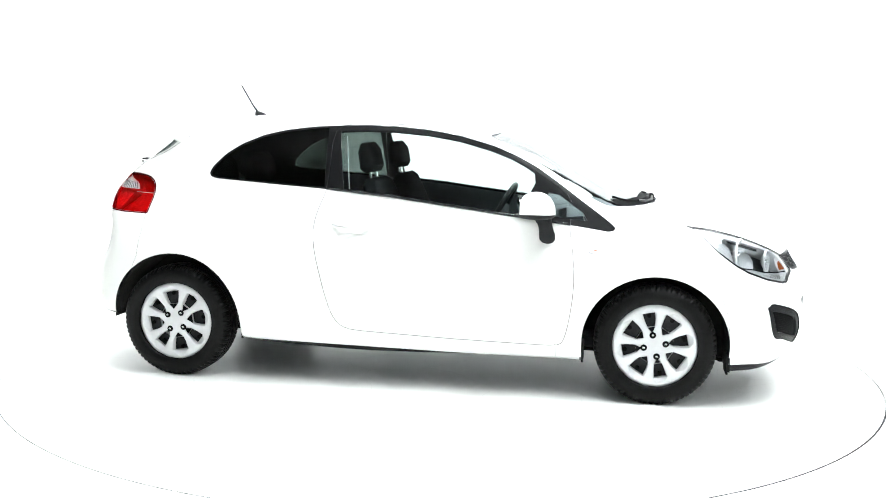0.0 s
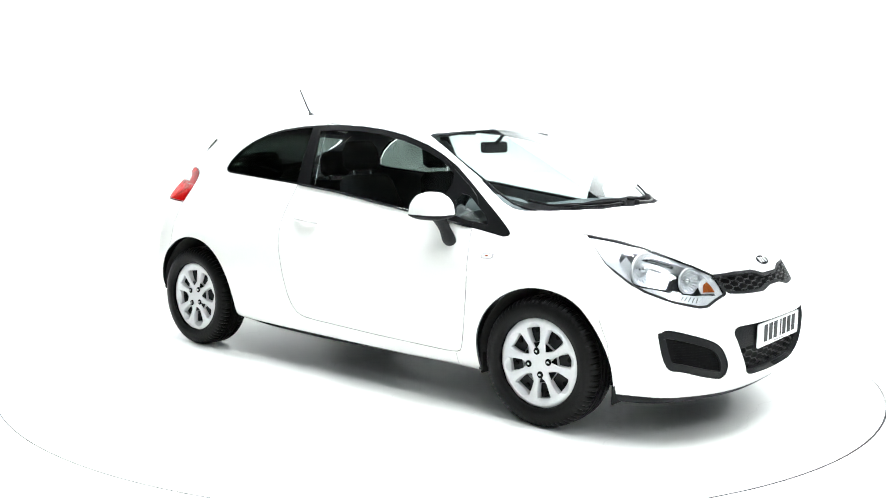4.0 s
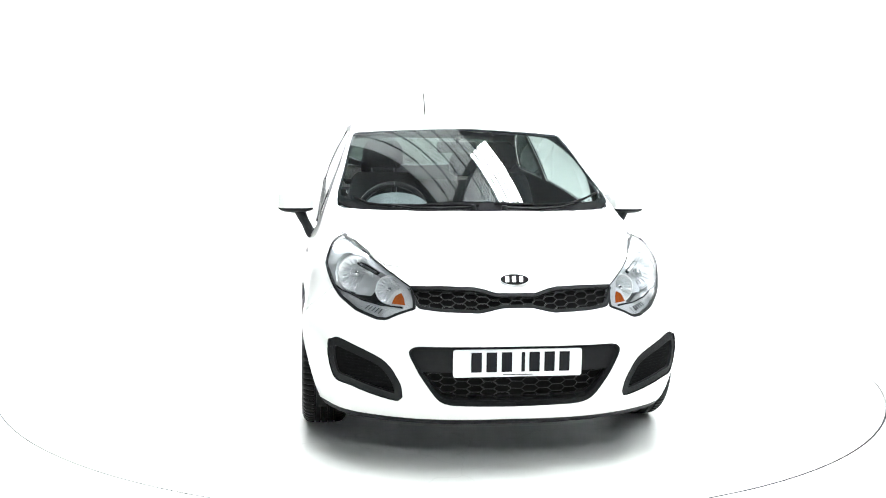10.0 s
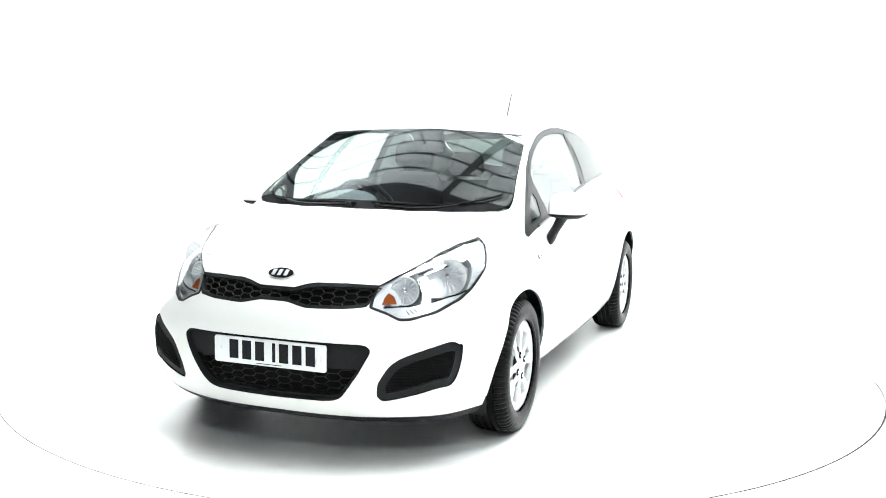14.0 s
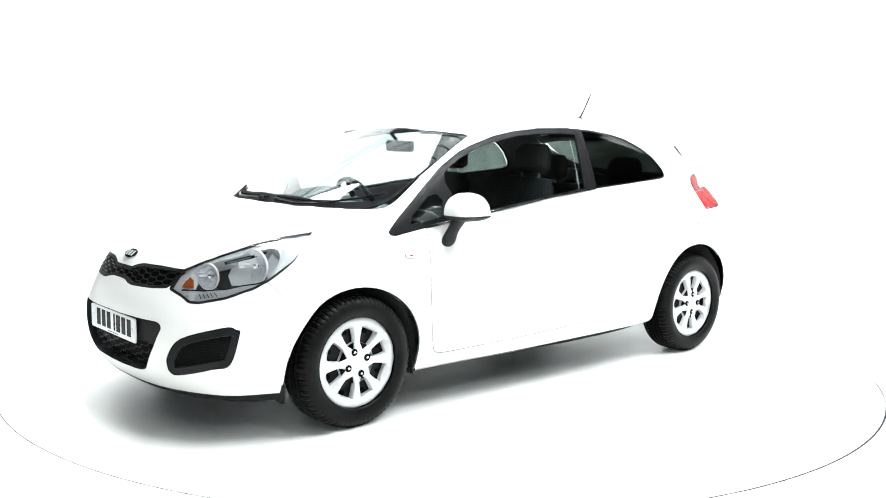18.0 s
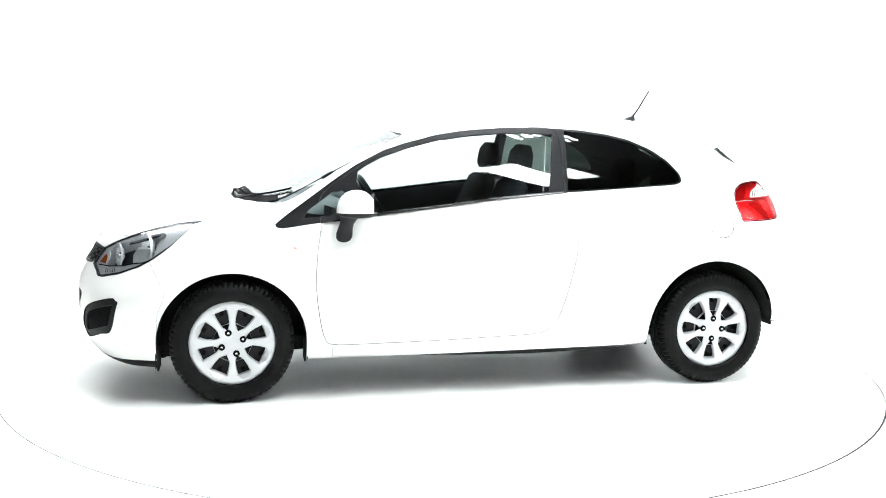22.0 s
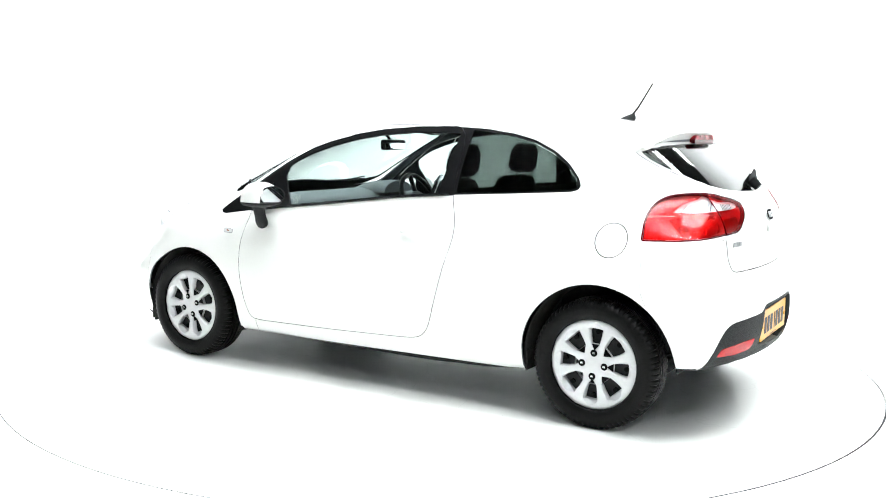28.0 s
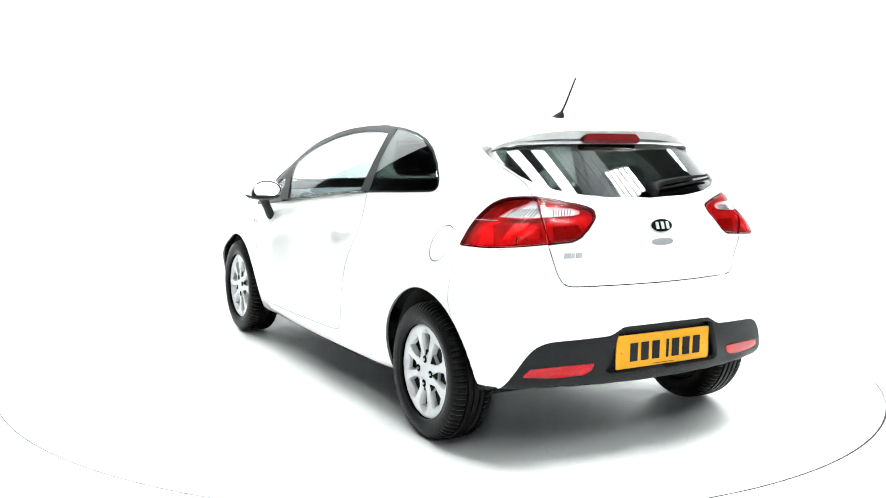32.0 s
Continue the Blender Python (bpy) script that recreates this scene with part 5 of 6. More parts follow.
# ---- wheels ----
def wheel_meshes():
    """Cover, backing, tyre, nut and its ring; outward is +y."""
    bm = bmesh.new()
    rad = (0.0, 0.030, 0.066, 0.097, 0.132, 0.169, 0.191, 0.201, 0.211, 0.2145)
    hgt = (0.004, 0.004, 0.003, 0.000, 0.003, 0.003, 0.004, 0.004, -0.002, -0.012)
    # half the angle of the openings: small ones at the nuts, large ones between
    gap = (11.5, 15.5)
    cols = []
    for k in range(8):
        cols.append([])
        for f in (-1.0, -0.78, -0.1, 0.0, 0.1, 0.78, 1.0):
            col = []
            for j, r in enumerate(rad):
                open_here = 3 <= j <= 5
                lo = -22.5 + (gap[(k + 1) % 2] * (1.0, 1.04, 0.94)[j - 3] if open_here else 0.0)
                hi = 22.5 - (gap[k % 2] * (1.0, 1.04, 0.94)[j - 3] if open_here else 0.0)
                a = radians(45 * k + (lo + hi) / 2 + f * (hi - lo) / 2)
                drop = (0.008 if abs(f) == 1.0 else -0.0025 if abs(f) < 0.2 else 0.0) if open_here else 0.0
                col.append(bm.verts.new((r * math.cos(a), hgt[j] - drop, r * math.sin(a))))
            cols[-1].append(col)
    for k in range(8):
        for a, b in zip(cols[k], cols[k][1:]):
            for j in range(len(rad) - 1):
                bm.faces.new((a[j], a[j + 1], b[j + 1], b[j]))
        # rim between two spokes, and the walls of the opening
        p, q = cols[k][-1], cols[(k + 1) % 8][0]
        low = {}
        for name, col in (("p", p), ("q", q)):
            low[name] = {j: bm.verts.new((col[j].co.x * (0.985 if j == 5 else 1.0), -0.026, col[j].co.z * (0.985 if j == 5 else 1.0))) for j in (3, 4, 5)}
        for j in (3, 4):
            bm.faces.new((p[j], p[j + 1], low["p"][j + 1], low["p"][j]))
            bm.faces.new((q[j], low["q"][j], low["q"][j + 1], q[j + 1]))
        bm.faces.new((p[3], low["p"][3], low["q"][3], q[3]))
        m = bm.verts.new(((p[5].co.x + q[5].co.x) / 2 * 1.02, -0.014, (p[5].co.z + q[5].co.z) / 2 * 1.02))
        bm.faces.new((p[5], p[6], m))
        bm.faces.new((q[5], m, q[6]))
        bm.faces.new((p[6], q[6], m))
        bm.faces.new((p[5], m, low["p"][5]))
        bm.faces.new((m, q[5], low["q"][5]))
        bm.faces.new((m, low["q"][5], low["p"][5]))
    bmesh.ops.remove_doubles(bm, verts=bm.verts, dist=1e-4)
    bmesh.ops.recalc_face_normals(bm, faces=bm.faces)
    cover = bpy.data.meshes.new("wheel")
    bm.to_mesh(cover)
    bm.free()
    bm = bmesh.new()
    lathe(bm, [(0.0, -0.05), (0.05, -0.045), (0.10, -0.034), (0.135, -0.045), (0.165, -0.040), (0.185, -0.028), (0.203, -0.022), (0.212, -0.012), (0.216, -0.02), (0.205, -0.16), (0.0, -0.17)], 48)
    back = bpy.data.meshes.new("steel_rim")
    bm.to_mesh(back)
    bm.free()
    bm = bmesh.new()
    n = 280
    prof = [(0.210, 0.010), (0.215, 0.017), (0.225, 0.019), (0.229, 0.0215), (0.245, 0.0235), (0.266, 0.0225), (0.270, 0.0205), (0.284, 0.016), (0.294, 0.008), (0.3005, -0.002), (0.3045, -0.014),
            (0.3055, -0.030), (0.298, -0.032), (0.298, -0.038), (0.3065, -0.040), (0.3068, -0.058), (0.299, -0.060), (0.299, -0.067), (0.3070, -0.069)]
    mid = -0.0785
    full = prof + [(r, 2 * mid - y) for r, y in prof[::-1]]
    rings = []
    for k in range(n):
        a = 2 * math.pi * k / n
        ring = []
        for j, (r, y) in enumerate(full):
            jj = min(j, len(full) - 1 - j)
            if k % 4 == 0 and 7 <= jj <= 11:
                r -= (0.003, 0.007, 0.007, 0.006, 0.004)[jj - 7]
            ring.append(bm.verts.new((r * math.cos(a), y, r * math.sin(a))))
        rings.append(ring)
    for k in range(n):
        a, b = rings[k], rings[(k + 1) % n]
        for j in range(len(full) - 1):
            bm.faces.new((a[j], b[j], b[j + 1], a[j + 1]))
    bmesh.ops.recalc_face_normals(bm, faces=bm.faces)
    tyre = bpy.data.meshes.new("tyre")
    bm.to_mesh(tyre)
    bm.free()
    bm = bmesh.new()
    lathe(bm, [(0.0, 0.004), (0.0165, 0.0046), (0.0168, 0.0058), (0.0145, 0.0064), (0.0125, 0.0050), (0.0, 0.0045)], 18)
    ring = bpy.data.meshes.new("nut_ring")
    bm.to_mesh(ring)
    bm.free()
    bm = bmesh.new()
    lathe(bm, [(0.0, 0.010), (0.0062, 0.012), (0.0078, 0.009), (0.0078, 0.004)], 6)
    nut = bpy.data.meshes.new("wheel_nut")
    bm.to_mesh(nut)
    bm.free()
    # black disc on the rim in place of a shaded vent hole
    bm = bmesh.new()
    lathe(bm, [(0.0, -0.026), (0.011, -0.026), (0.012, -0.036)], 14)
    hole = bpy.data.meshes.new("vent_hole_disc")
    bm.to_mesh(hole)
    bm.free()
    return cover, back, tyre, ring, nut, hole


def wheels():
    cover, back, tyre, ring, nut, hole = wheel_meshes()
    # x, side, degrees by which the wheel happens to stand turned
    for x, s, turn in ((1.285, 1, 42.5), (-1.285, 1, 19.5), (1.285, -1, 34.5), (-1.285, -1, -13.5)):
        w = part("wheel", cover, SILVER, car, "silver eight-spoke wheel cover", at=pose(x - AXLE_X, s * 0.830 - AXLE_Y, 0.304, 0, 0, 0 if s > 0 else 180) @ pose(0, 0, 0, 0, turn, 0))
        part("steel_rim", back, STEEL_DARK, w, "black steel rim")
        part("tyre", tyre, RUBBER, w, "black treaded tyre")
        for k in range(4):
            a = radians(90 * k + 22.5)
            m = pose(0.055 * math.cos(a), 0, 0.055 * math.sin(a))
            part("nut_ring", ring, DEEP_BLACK, w, at=m)
            part("wheel_nut", nut, CHROME, w, at=m)
        for k in range(8):
            a = radians(45 * k + 22.5)
            part("vent_hole_disc", hole, DEEP_BLACK, w, at=pose(0.150 * math.cos(a), 0, 0.150 * math.sin(a)))


wheels()


# ---- door mirrors, handles, repeaters ----
def door_mirror(s):
    bm = bmesh.new()
    rings = []
    # closed shell: sections from inboard to outboard
    for y, x0, x1, z0, z1 in ((0.797, 0.602, 0.735, 0.945, 1.030), (0.815, 0.590, 0.765, 0.935, 1.050), (0.85, 0.583, 0.776, 0.928, 1.063), (0.90, 0.580, 0.777, 0.925, 1.066),
                              (0.945, 0.583, 0.771, 0.930, 1.058), (0.966, 0.592, 0.753, 0.938, 1.040), (0.978, 0.606, 0.725, 0.948, 1.010)):
        ring = []
        for t in np.linspace(0, 2 * math.pi, 25)[:-1]:
            c, sn = math.cos(t), math.sin(t)
            e = 0.95 if sn > 0 else 0.8
            ring.append(bm.verts.new(((x0 + x1) / 2 + (x1 - x0) / 2 * abs(c) ** 0.9 * math.copysign(1, c), s * y, (0.955 + (z1 - 0.955) * abs(sn) ** e) if sn > 0 else 0.955 - (0.955 - z0) * abs(sn) ** e)))
        rings.append(ring)
    for a, b in zip(rings, rings[1:]):
        for j in range(24):
            bm.faces.new((a[j], a[(j + 1) % 24], b[(j + 1) % 24], b[j]))
    bm.faces.new(rings[0])
    bm.faces.new(rings[-1])
    bmesh.ops.recalc_face_normals(bm, faces=bm.faces)
    low = bm.copy()
    bmesh.ops.bisect_plane(bm, geom=bm.verts[:] + bm.edges[:] + bm.faces[:], plane_co=(0, 0, 0.956), plane_no=(0, 0, -1), clear_outer=True)
    bmesh.ops.bisect_plane(bm, geom=bm.verts[:] + bm.edges[:] + bm.faces[:], plane_co=(0.604, 0, 0), plane_no=(-1, 0, 0), clear_outer=True)
    bmesh.ops.holes_fill(bm, edges=[e for e in bm.edges if len(e.link_faces) == 1])
    bmesh.ops.bisect_plane(low, geom=low.verts[:] + low.edges[:] + low.faces[:], plane_co=(0, 0, 0.955), plane_no=(0, 0, 1), clear_outer=True)
    bmesh.ops.holes_fill(low, edges=[e for e in low.edges if len(e.link_faces) == 1])
    m = part("door_mirror", low, BLACK_PLASTIC, car, "door mirror with a white cap", at=CAR_AT)
    part("mirror_cap", bm, PAINT, m, "white mirror cap")
    turn = Matrix.Translation((0.602, s * 0.885, 0.993)) @ Matrix.Rotation(radians(-12 * s), 4, "Z") @ Matrix.Rotation(radians(-4), 4, "Y")
    pts = [turn @ Vector((0.004, 0.083 * math.cos(t), 0.052 * math.sin(t))) for t in np.linspace(0, 2 * math.pi, 29)[:-1]]
    part("mirror_bezel", prism(bmesh.new(), pts, (-1, 0, 0), 0.012), BLACK_PLASTIC, m, "black mirror bezel")
    pts = [turn @ Vector((-0.008, 0.077 * math.cos(t), 0.047 * math.sin(t))) for t in np.linspace(0, 2 * math.pi, 29)[:-1]]
    part("mirror_glass", prism(bmesh.new(), pts, turn.to_3x3() @ Vector((-1, 0, 0)), 0.003), MIRROR_GLASS, m, "mirror glass")
    bm = bmesh.new()
    rings = []
    for p, rx, ry in (((0.700, 0.872, 0.946), 0.060, 0.036), ((0.712, 0.862, 0.925), 0.044, 0.030), ((0.722, 0.848, 0.895), 0.036, 0.027), ((0.728, 0.832, 0.868), 0.037, 0.026), ((0.731, 0.822, 0.845), 0.041, 0.026),
                      ((0.732, 0.815, 0.822), 0.040, 0.024), ((0.733, 0.810, 0.806), 0.032, 0.019), ((0.733, 0.808, 0.797), 0.018, 0.011)):
        rings.append([bm.verts.new((p[0] + rx * math.cos(t), s * (p[1] + ry * math.sin(t)), p[2])) for t in np.linspace(0, 2 * math.pi, 17)[:-1]])
    for a, b in zip(rings, rings[1:]):
        for j in range(16):
            bm.faces.new((a[j], a[(j + 1) % 16], b[(j + 1) % 16], b[j]))
    bm.faces.new(rings[0])
    bm.faces.new(rings[-1])
    bmesh.ops.recalc_face_normals(bm, faces=bm.faces)
    part("mirror_foot", bm, BLACK_PLASTIC, m, "black mirror foot")


for s in (1, -1):
    door_mirror(s)
    # handle: a bowed grip over a shallow cup, and the lock
    a = on_skin(np.linspace(-0.205, -0.400, 9), 0.0, np.linspace(0.846, 0.862, 9), 90)
    bend = [0.004, 0.020, 0.028, 0.031, 0.032, 0.031, 0.028, 0.020, 0.004]
    g = [(p.x, s * (p.y + b), p.z) for p, b in zip(a, bend)]
    h = part("door_handle", tube(bmesh.new(), g, 0.012, 10, flat=0.9), PAINT, doors[s], "white grip handle")
    cup = [on_skin(-0.30 + 0.058 * math.cos(t), 0.0, 0.866 + 0.026 * math.sin(t), 90, 0.001)[0] for t in np.linspace(0, 2 * math.pi, 25)[:-1]]
    part("handle_cup", prism(bmesh.new(), [(p.x, s * p.y, p.z) for p in cup], (0, s, 0.2), 0.0012), PAINT, doors[s], "shallow handle cup")
    if s < 0:
        c = on_skin(-0.425, 0.0, 0.862, 90)[0]
        bm = bmesh.new()
        bmesh.ops.create_cone(bm, cap_ends=True, segments=14, radius1=0.009, radius2=0.008, depth=0.006, matrix=Matrix.Translation((c.x, s * c.y, c.z)) @ Matrix.Rotation(math.pi / 2, 4, "X"))
        part("lock", bm, CHROME, doors[s], "door lock barrel")
    # side repeater on the wing
    def plaque(hx, hz, out, n=24):
        return [on_skin(0.976 + hx * abs(math.cos(t)) ** 0.45 * math.copysign(1, math.cos(t)), 0.0, 0.772 + 0.10 * hx * math.cos(t) + hz * abs(math.sin(t)) ** 0.45 * math.copysign(1, math.sin(t)), 90, out)[0]
                for t in np.linspace(0, 2 * math.pi, n + 1)[:-1]]
    rp = part("side_repeater", prism(bmesh.new(), [(p.x, s * p.y, p.z) for p in plaque(0.033, 0.0125, 0.0)], (0, s, 0.1), 0.005), LAMP_GREY, car, "small clear side repeater", at=CAR_AT)
    part("repeater_lens", prism(bmesh.new(), [(p.x, s * p.y, p.z) for p in plaque(0.030, 0.0098, 0.0048)], (0, s, 0.1), 0.002), PALE_LENS, rp, "clear repeater lens")
    part("repeater_bulb", prism(bmesh.new(), [(p.x, s * p.y, p.z) for p in plaque(0.009, 0.0030, 0.0068, 12)], (0, s, 0.1), 0.0006), AMBER, rp, "small amber bulb")
    # joint in the sill ahead of the door
    ps = on_skin(0.788, 0.0, np.linspace(0.215, 0.268, 5), 90, 0.0)
    part("sill_joint", tube(bmesh.new(), [(p.x, s * p.y, p.z) for p in ps], 0.0014, 5), LAMP_GREY, car, "thin joint in the sill", at=CAR_AT)
    # glass run at the pane's rear edge, its bright reflection painted in pale grey
    ps = on_skin([-0.338, -0.362, -0.384], 0.0, [1.050, 1.20, 1.330], 90, -0.016)
    part("glass_run", tube(bmesh.new(), [(p.x, s * p.y, p.z) for p in ps], 0.0025, 6), PALE_GREY, doors[s], "glass run, pale for the reflection along it")
    # belt moulding under the side window
    xs = np.linspace(-0.44, 0.83, 26)
    zs = np.interp(xs, [-0.45, -0.106, 0.262, 0.596, 0.882], [1.041, 1.011, 0.965, 0.925, 0.891])
    ps = on_skin(xs, 0.0, zs, 90, 0.003)
    part("belt_moulding", tube(bmesh.new(), [(p.x, s * p.y, p.z) for p in ps], 0.0065, 8), GLOSS_BLACK, doors[s], "gloss black belt moulding")


# ---- aerial ----
def aerial():
    zb = float(z_top(-1.10))
    bm = bmesh.new()
    rings = []
    for k, (dz, r) in enumerate(((-0.012, 1.0), (0.006, 0.92), (0.018, 0.62), (0.028, 0.30))):
        rings.append([bm.verts.new((-1.085 - 0.012 * k + 0.048 * r * math.cos(t), 0.020 * r * math.sin(t), zb + dz)) for t in np.linspace(0, 2 * math.pi, 17)[:-1]])
    for a, b in zip(rings, rings[1:]):
        for j in range(16):
            bm.faces.new((a[j], a[(j + 1) % 16], b[(j + 1) % 16], b[j]))
    bm.faces.new(rings[-1])
    ab = part("aerial_base", bm, BLACK_PLASTIC, car, "black aerial base", at=CAR_AT)
    part("aerial_mast", tube(bmesh.new(), [(-1.118, 0, zb + 0.022), (-1.150, 0, zb + 0.062), (-1.225, 0, 1.618)], 0.0068, 8, taper=0.0042), SATIN_BLACK, ab, "thin black aerial mast")


aerial()


# ---- wipers ----
def wipers():
    for pts_arm, pts_blade in ((((1.268, -0.05), (1.262, -0.20), (1.232, -0.34), (1.185, -0.43)), ((1.245, -0.02), (1.222, -0.24), (1.185, -0.41), (1.125, -0.53), (1.05, -0.60))),
                               (((1.268, 0.10), (1.255, 0.26), (1.215, 0.38), (1.155, 0.47)), ((1.235, 0.06), (1.208, 0.30), (1.145, 0.45), (1.07, 0.545), (0.985, 0.635)))):
        arm = [Vector((p[0], p[1], float(screen_form(p[0], p[1])) + 0.016)) for p in pts_arm]
        w = part("wiper_arm", tube(bmesh.new(), arm, 0.007, 8, taper=0.005), SATIN_BLACK, car, "black wiper arm", at=CAR_AT)
        bl = [Vector((p[0], p[1], float(screen_form(p[0], p[1])) + 0.008)) for p in pts_blade]
        part("wiper_blade", tube(bmesh.new(), bl, 0.006, 6), COWL_BLACK, w, "black wiper blade")
        bm = bmesh.new()
        bmesh.ops.create_cone(bm, cap_ends=True, segments=16, radius1=0.016, radius2=0.012, depth=0.022, matrix=Matrix.Translation(arm[0]))
        part("wiper_pivot", bm, BLACK_PLASTIC, w)
    a = on_skin(-1.75, [-0.02, -0.055, -0.12, -0.22, -0.34, -0.44], [1.104, 1.122, 1.134, 1.144, 1.152, 1.156], 180, 0.022)
    w = part("rear_wiper", tube(bmesh.new(), a, 0.022, 10, taper=0.007, flat=0.75), COWL_BLACK, tailgate, "black rear wiper")
    bm = bmesh.new()
    bmesh.ops.create_cone(bm, cap_ends=True, segments=18, radius1=0.026, radius2=0.020, depth=0.05, matrix=Matrix.Translation(a[0]) @ Matrix.Rotation(-math.pi / 2 - 0.7, 4, "Y"))
    part("rear_wiper_pivot", bm, COWL_BLACK, w)
    a = on_skin(-1.72, np.linspace(-0.05, -0.46, 9), np.linspace(1.112, 1.150, 9), 180, 0.010)
    part("rear_blade", tube(bmesh.new(), a, 0.006, 6), COWL_BLACK, w)


wipers()


# ---- the cabin ----
def cabin():
    fl = part("cabin_floor", box(bmesh.new(), -1.55, 1.10, -0.66, 0.66, 0.24, 0.30, 0.01), SEAT_CLOTH, car, "dark carpet", at=CAR_AT)
    bm = bmesh.new()
    prof = [(1.16, 0.955), (1.0, 0.975), (0.82, 0.982), (0.70, 0.965), (0.62, 0.925), (0.58, 0.86), (0.60, 0.74), (0.66, 0.60), (1.10, 0.55)]
    rings = []
    for y, k in ((-0.70, 0.03), (-0.66, 0.012), (-0.40, 0.0), (-0.1, 0.004), (0.1, 0.004), (0.40, 0.0), (0.66, 0.012), (0.70, 0.03)):
        rings.append([bm.verts.new((min(x + (k if x < 0.9 else 0), 1.14 - 0.36 * max(0.0, abs(y) - 0.30) / 0.4), y * (0.94 if x > 0.9 else 1.0), z - k * 0.6 - (0.03 if x > 0.9 else 0))) for x, z in prof])
    for a, b in zip(rings, rings[1:]):
        for j in range(len(prof) - 1):
            bm.faces.new((a[j], a[j + 1], b[j + 1], b[j]))
    bm.faces.new(rings[0])
    bm.faces.new(rings[-1])
    bmesh.ops.recalc_face_normals(bm, faces=bm.faces)
    d = part("dashboard", bm, TRIM_IN, car, "dark grey dashboard", at=CAR_AT)
    bm = bmesh.new()
    rings = []
    for x, r in ((0.92, 0.05), (0.80, 0.13), (0.66, 0.16), (0.60, 0.155)):
        rings.append([bm.verts.new((x, -0.36 + r * 1.05 * math.cos(t), 0.955 + (0.075 * r / 0.16) * math.sin(t))) for t in np.linspace(0, math.pi, 15)])
    for a, b in zip(rings, rings[1:]):
        for j in range(14):
            bm.faces.new((a[j], a[j + 1], b[j + 1], b[j]))
    bm.faces.new(rings[-1])
    part("instrument_hood", bm, TRIM_IN, d, "hooded instrument binnacle")
    for y in (-0.07, 0.07, -0.60, 0.60):
        v = part("air_vent", box(bmesh.new(), 0.575, 0.61, y - 0.055, y + 0.055, 0.865, 0.925, 0.006), GLOSS_BLACK, d, "black air vent")
        for k in range(4):
            part("vent_slat", box(bmesh.new(), 0.570, 0.58, y - 0.05, y + 0.05, 0.872 + 0.013 * k, 0.876 + 0.013 * k), TRIM_IN, v)
    part("centre_console", box(bmesh.new(), 0.10, 0.72, -0.12, 0.12, 0.30, 0.62, 0.03), TRIM_IN, car, "grey centre console", at=CAR_AT)
    # steering wheel on the right-hand side
    bm = bmesh.new()
    m = Matrix.Translation((0.43, -0.36, 0.905)) @ Matrix.Rotation(radians(-62), 4, "Y")
    pts = [m @ Vector((0.182 * math.cos(t), 0.182 * math.sin(t), 0)) for t in np.linspace(0, 2 * math.pi, 41)]
    tube(bm, pts, 0.016, 10)
    sw = part("steering_wheel", bm, SATIN_BLACK, car, "black steering wheel", at=CAR_AT)
    for a in (0, math.pi, -math.pi / 2):
        part("spoke", tube(bmesh.new(), [m @ Vector((0.05 * math.sin(a + math.pi / 2 * 0), 0, -0.02)) * 1.0, m @ Vector((0.175 * math.cos(a + math.pi / 2), 0.175 * math.sin(a + math.pi / 2), 0))], 0.016, 8), SATIN_BLACK, sw)
    bm = bmesh.new()
    bmesh.ops.create_uvsphere(bm, u_segments=20, v_segments=10, radius=0.075)
    bmesh.ops.scale(bm, vec=(1, 1, 0.45), verts=bm.verts)
    bmesh.ops.transform(bm, matrix=m @ Matrix.Translation((0, 0, -0.01)), verts=bm.verts)
    part("hub_pad", bm, TRIM_IN, sw)
    # inside mirror
    im = part("inside_mirror", box(bmesh.new(), 0.385, 0.42, -0.115, 0.115, 1.235, 1.30, 0.014), SATIN_BLACK, car, "black inside mirror", at=CAR_AT)
    part("mirror_glass", box(bmesh.new(), 0.3815, 0.385, -0.105, 0.105, 1.242, 1.293, 0.001), MIRROR_GLASS, im, "mirror glass")
    part("mirror_stem", tube(bmesh.new(), [(0.41, 0, 1.285), (0.47, 0, 1.345)], 0.010, 8), SATIN_BLACK, im)
    # sun visors
    for y in (-0.34, 0.34):
        part("sun_visor", box(bmesh.new(), 0.24, 0.40, y - 0.17, y + 0.17, 1.338, 1.352, 0.005), TRIM_IN, car, "grey folded sun visor", at=CAR_AT)
    return fl


cabin()


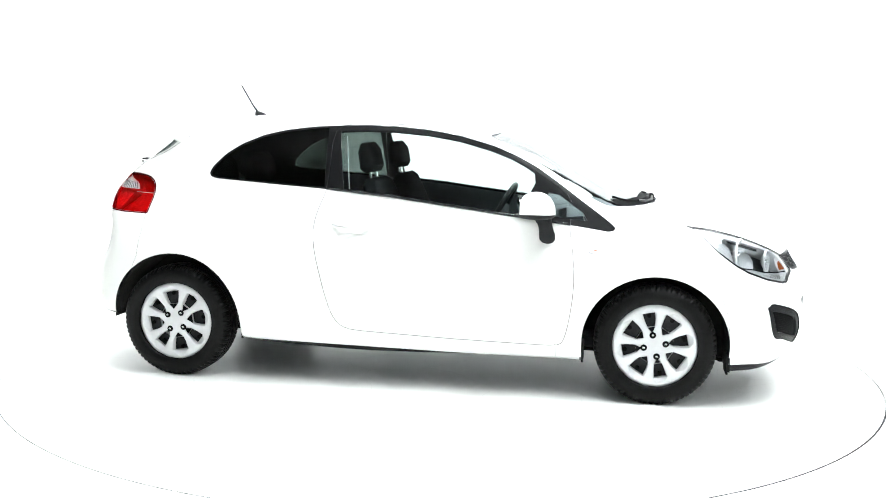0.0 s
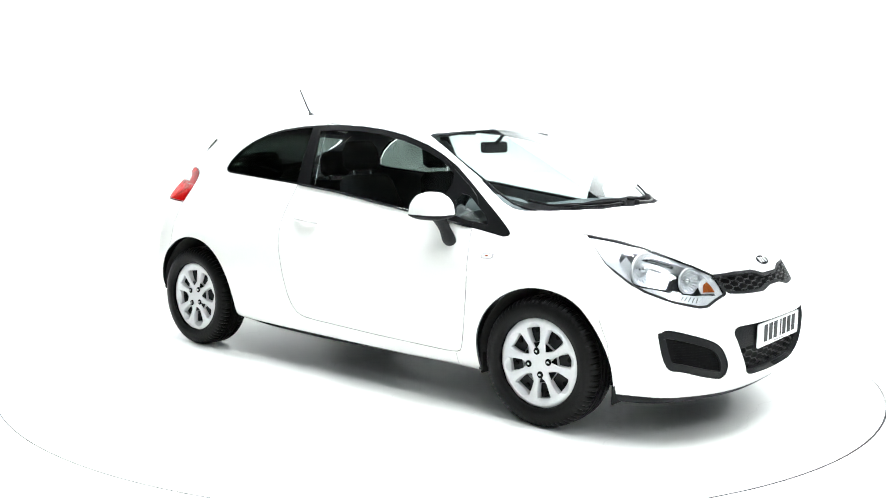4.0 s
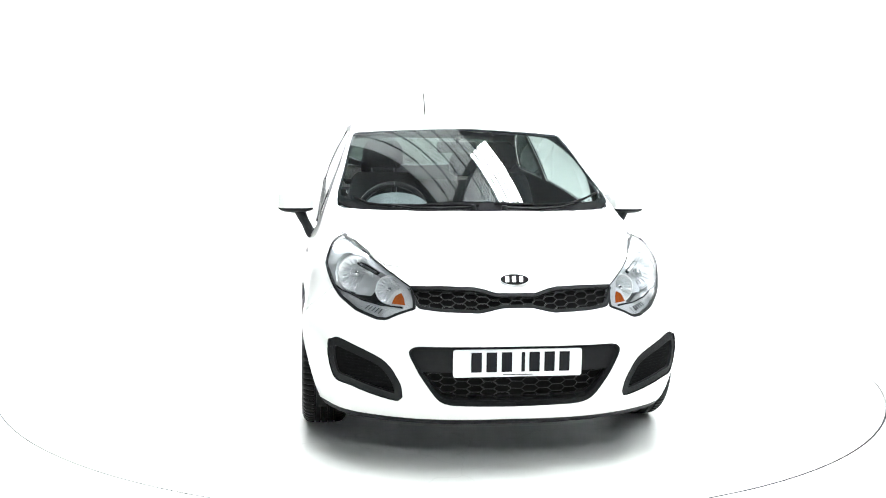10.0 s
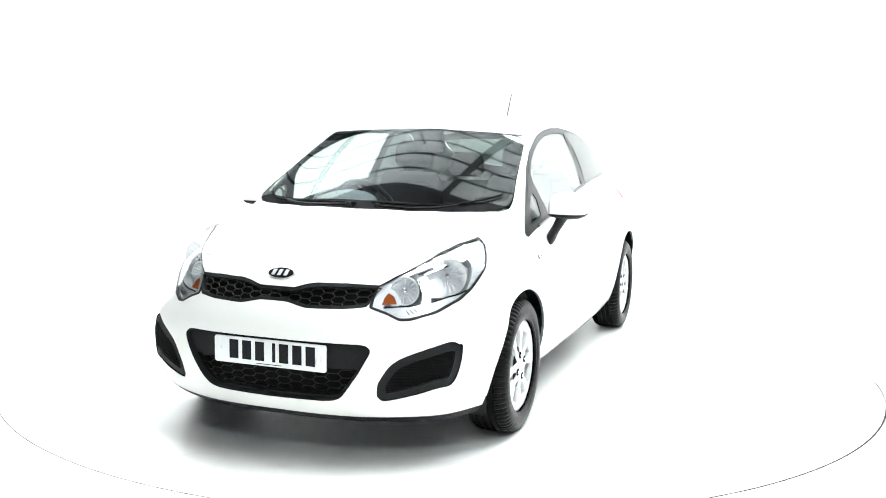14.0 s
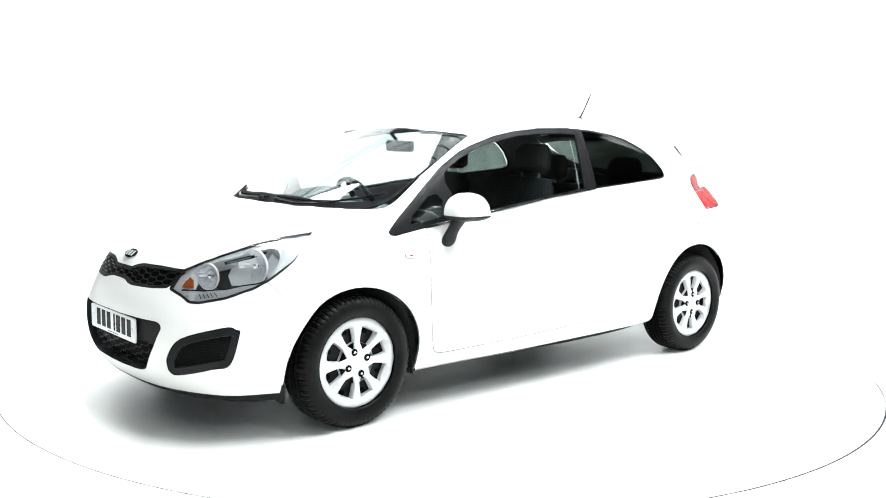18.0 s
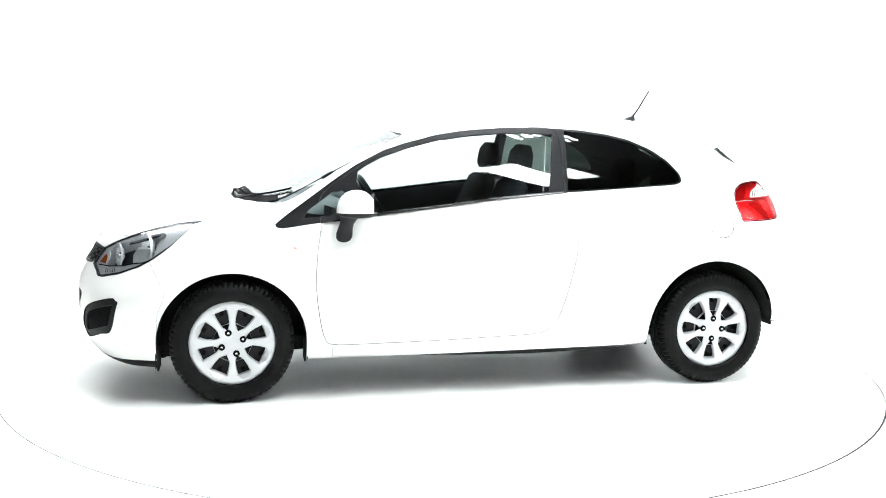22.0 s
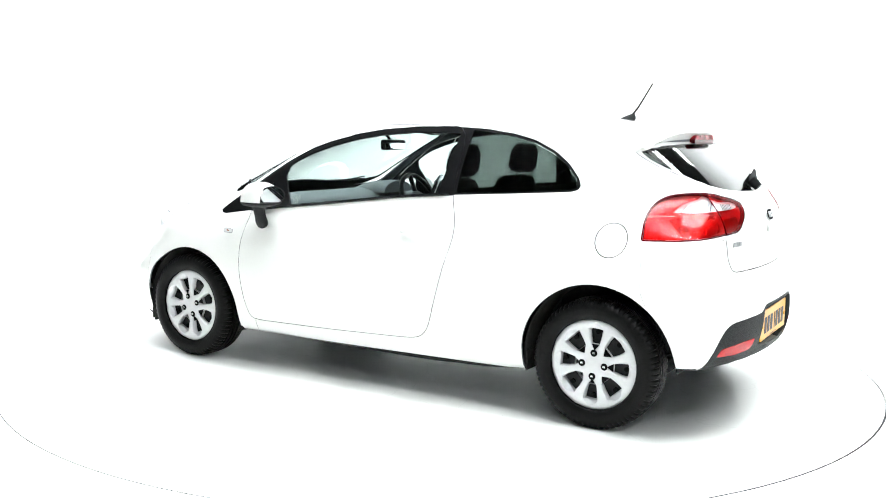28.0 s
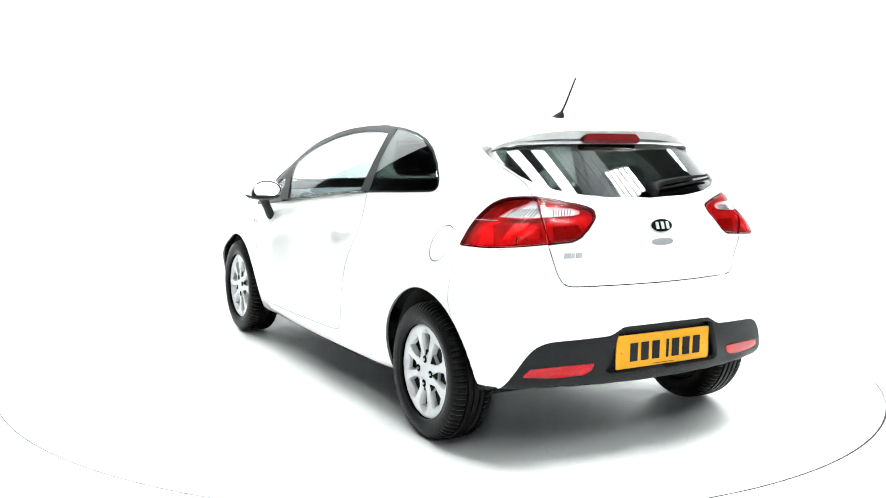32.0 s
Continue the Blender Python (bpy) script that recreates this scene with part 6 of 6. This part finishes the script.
def seat(y, x, wide, name, rear=False):
    """Cushion, backrest, headrest."""
    def pad(n, secs, parent, label=""):
        bm = bmesh.new()
        rings = []
        for (cx, cz), (ux, uz), half, thick in secs:
            ring = []
            for t in np.linspace(0, 2 * math.pi, 21)[:-1]:
                c, sn = math.cos(t), math.sin(t)
                a = half * abs(c) ** 0.45 * math.copysign(1, c)
                b = thick * abs(sn) ** 0.6 * math.copysign(1, sn)
                ring.append(bm.verts.new((x + cx + ux * b, y + a, cz + uz * b)))
            rings.append(ring)
        for a, b in zip(rings, rings[1:]):
            for j in range(20):
                bm.faces.new((a[j], a[(j + 1) % 20], b[(j + 1) % 20], b[j]))
        bm.faces.new(rings[0])
        bm.faces.new(rings[-1])
        bmesh.ops.recalc_face_normals(bm, faces=bm.faces)
        return part(n, bm, SEAT_CLOTH, parent, label, at=CAR_AT if parent is car else None)
    h = wide / 2
    st = pad(name, [((0.50, 0.44), (0.2, 1), h * 0.90, 0.05), ((0.46, 0.46), (0.1, 1), h, 0.085), ((0.2, 0.44), (0, 1), h, 0.09), ((0.0, 0.42), (0, 1), h * 0.97, 0.09), ((-0.04, 0.42), (0, 1), h * 0.9, 0.06)], car, "dark cloth seat")
    tz = 1.0 if rear else 1.09
    pad("backrest", [((-0.02, 0.44), (1, 0.3), h * 0.92, 0.07), ((-0.06, 0.60), (1, 0.25), h, 0.085), ((-0.15, 0.86), (1, 0.25), h * 0.96, 0.075), ((-0.215, tz - 0.03), (1, 0.25), h * 0.78, 0.055), ((-0.225, tz), (1, 0.25), h * 0.66, 0.03)], st, "dark cloth backrest")
    for dy in ((-0.32, 0.32) if rear else (0.0,)):
        y += dy
        o = -0.03 if rear else 0.0
        pad("headrest", [((-0.245 + o, tz + 0.03), (1, 0.2), 0.10, 0.03), ((-0.25 + o, tz + 0.06), (1, 0.2), 0.128, 0.05), ((-0.265 + o, tz + 0.15), (1, 0.2), 0.125, 0.048), ((-0.275 + o, tz + 0.195), (1, 0.2), 0.095, 0.025)], st, "dark cloth headrest")
        for k in (-0.07, 0.07):
            part("post", tube(bmesh.new(), [(x - 0.235 + o, y + k, tz - 0.05), (x - 0.25 + o, y + k, tz + 0.06)], 0.007, 8), CHROME, st)
        y -= dy


seat(0.36, -0.05, 0.50, "front_seat")
seat(-0.36, -0.05, 0.50, "front_seat")
seat(0.0, -0.92, 1.22, "rear_seat", rear=True)
part("parcel_shelf", box(bmesh.new(), -1.62, -1.20, -0.56, 0.56, 0.965, 0.98, 0.004), SEAT_CLOTH, car, "dark parcel shelf", at=CAR_AT)

def motions():
    rows = [(t, pose(0, 0, 0, 0, 0, HEADING + RATE * t)) for t in range(0, 33)]
    walk(car, rows)
    walk(table, rows)


motions()
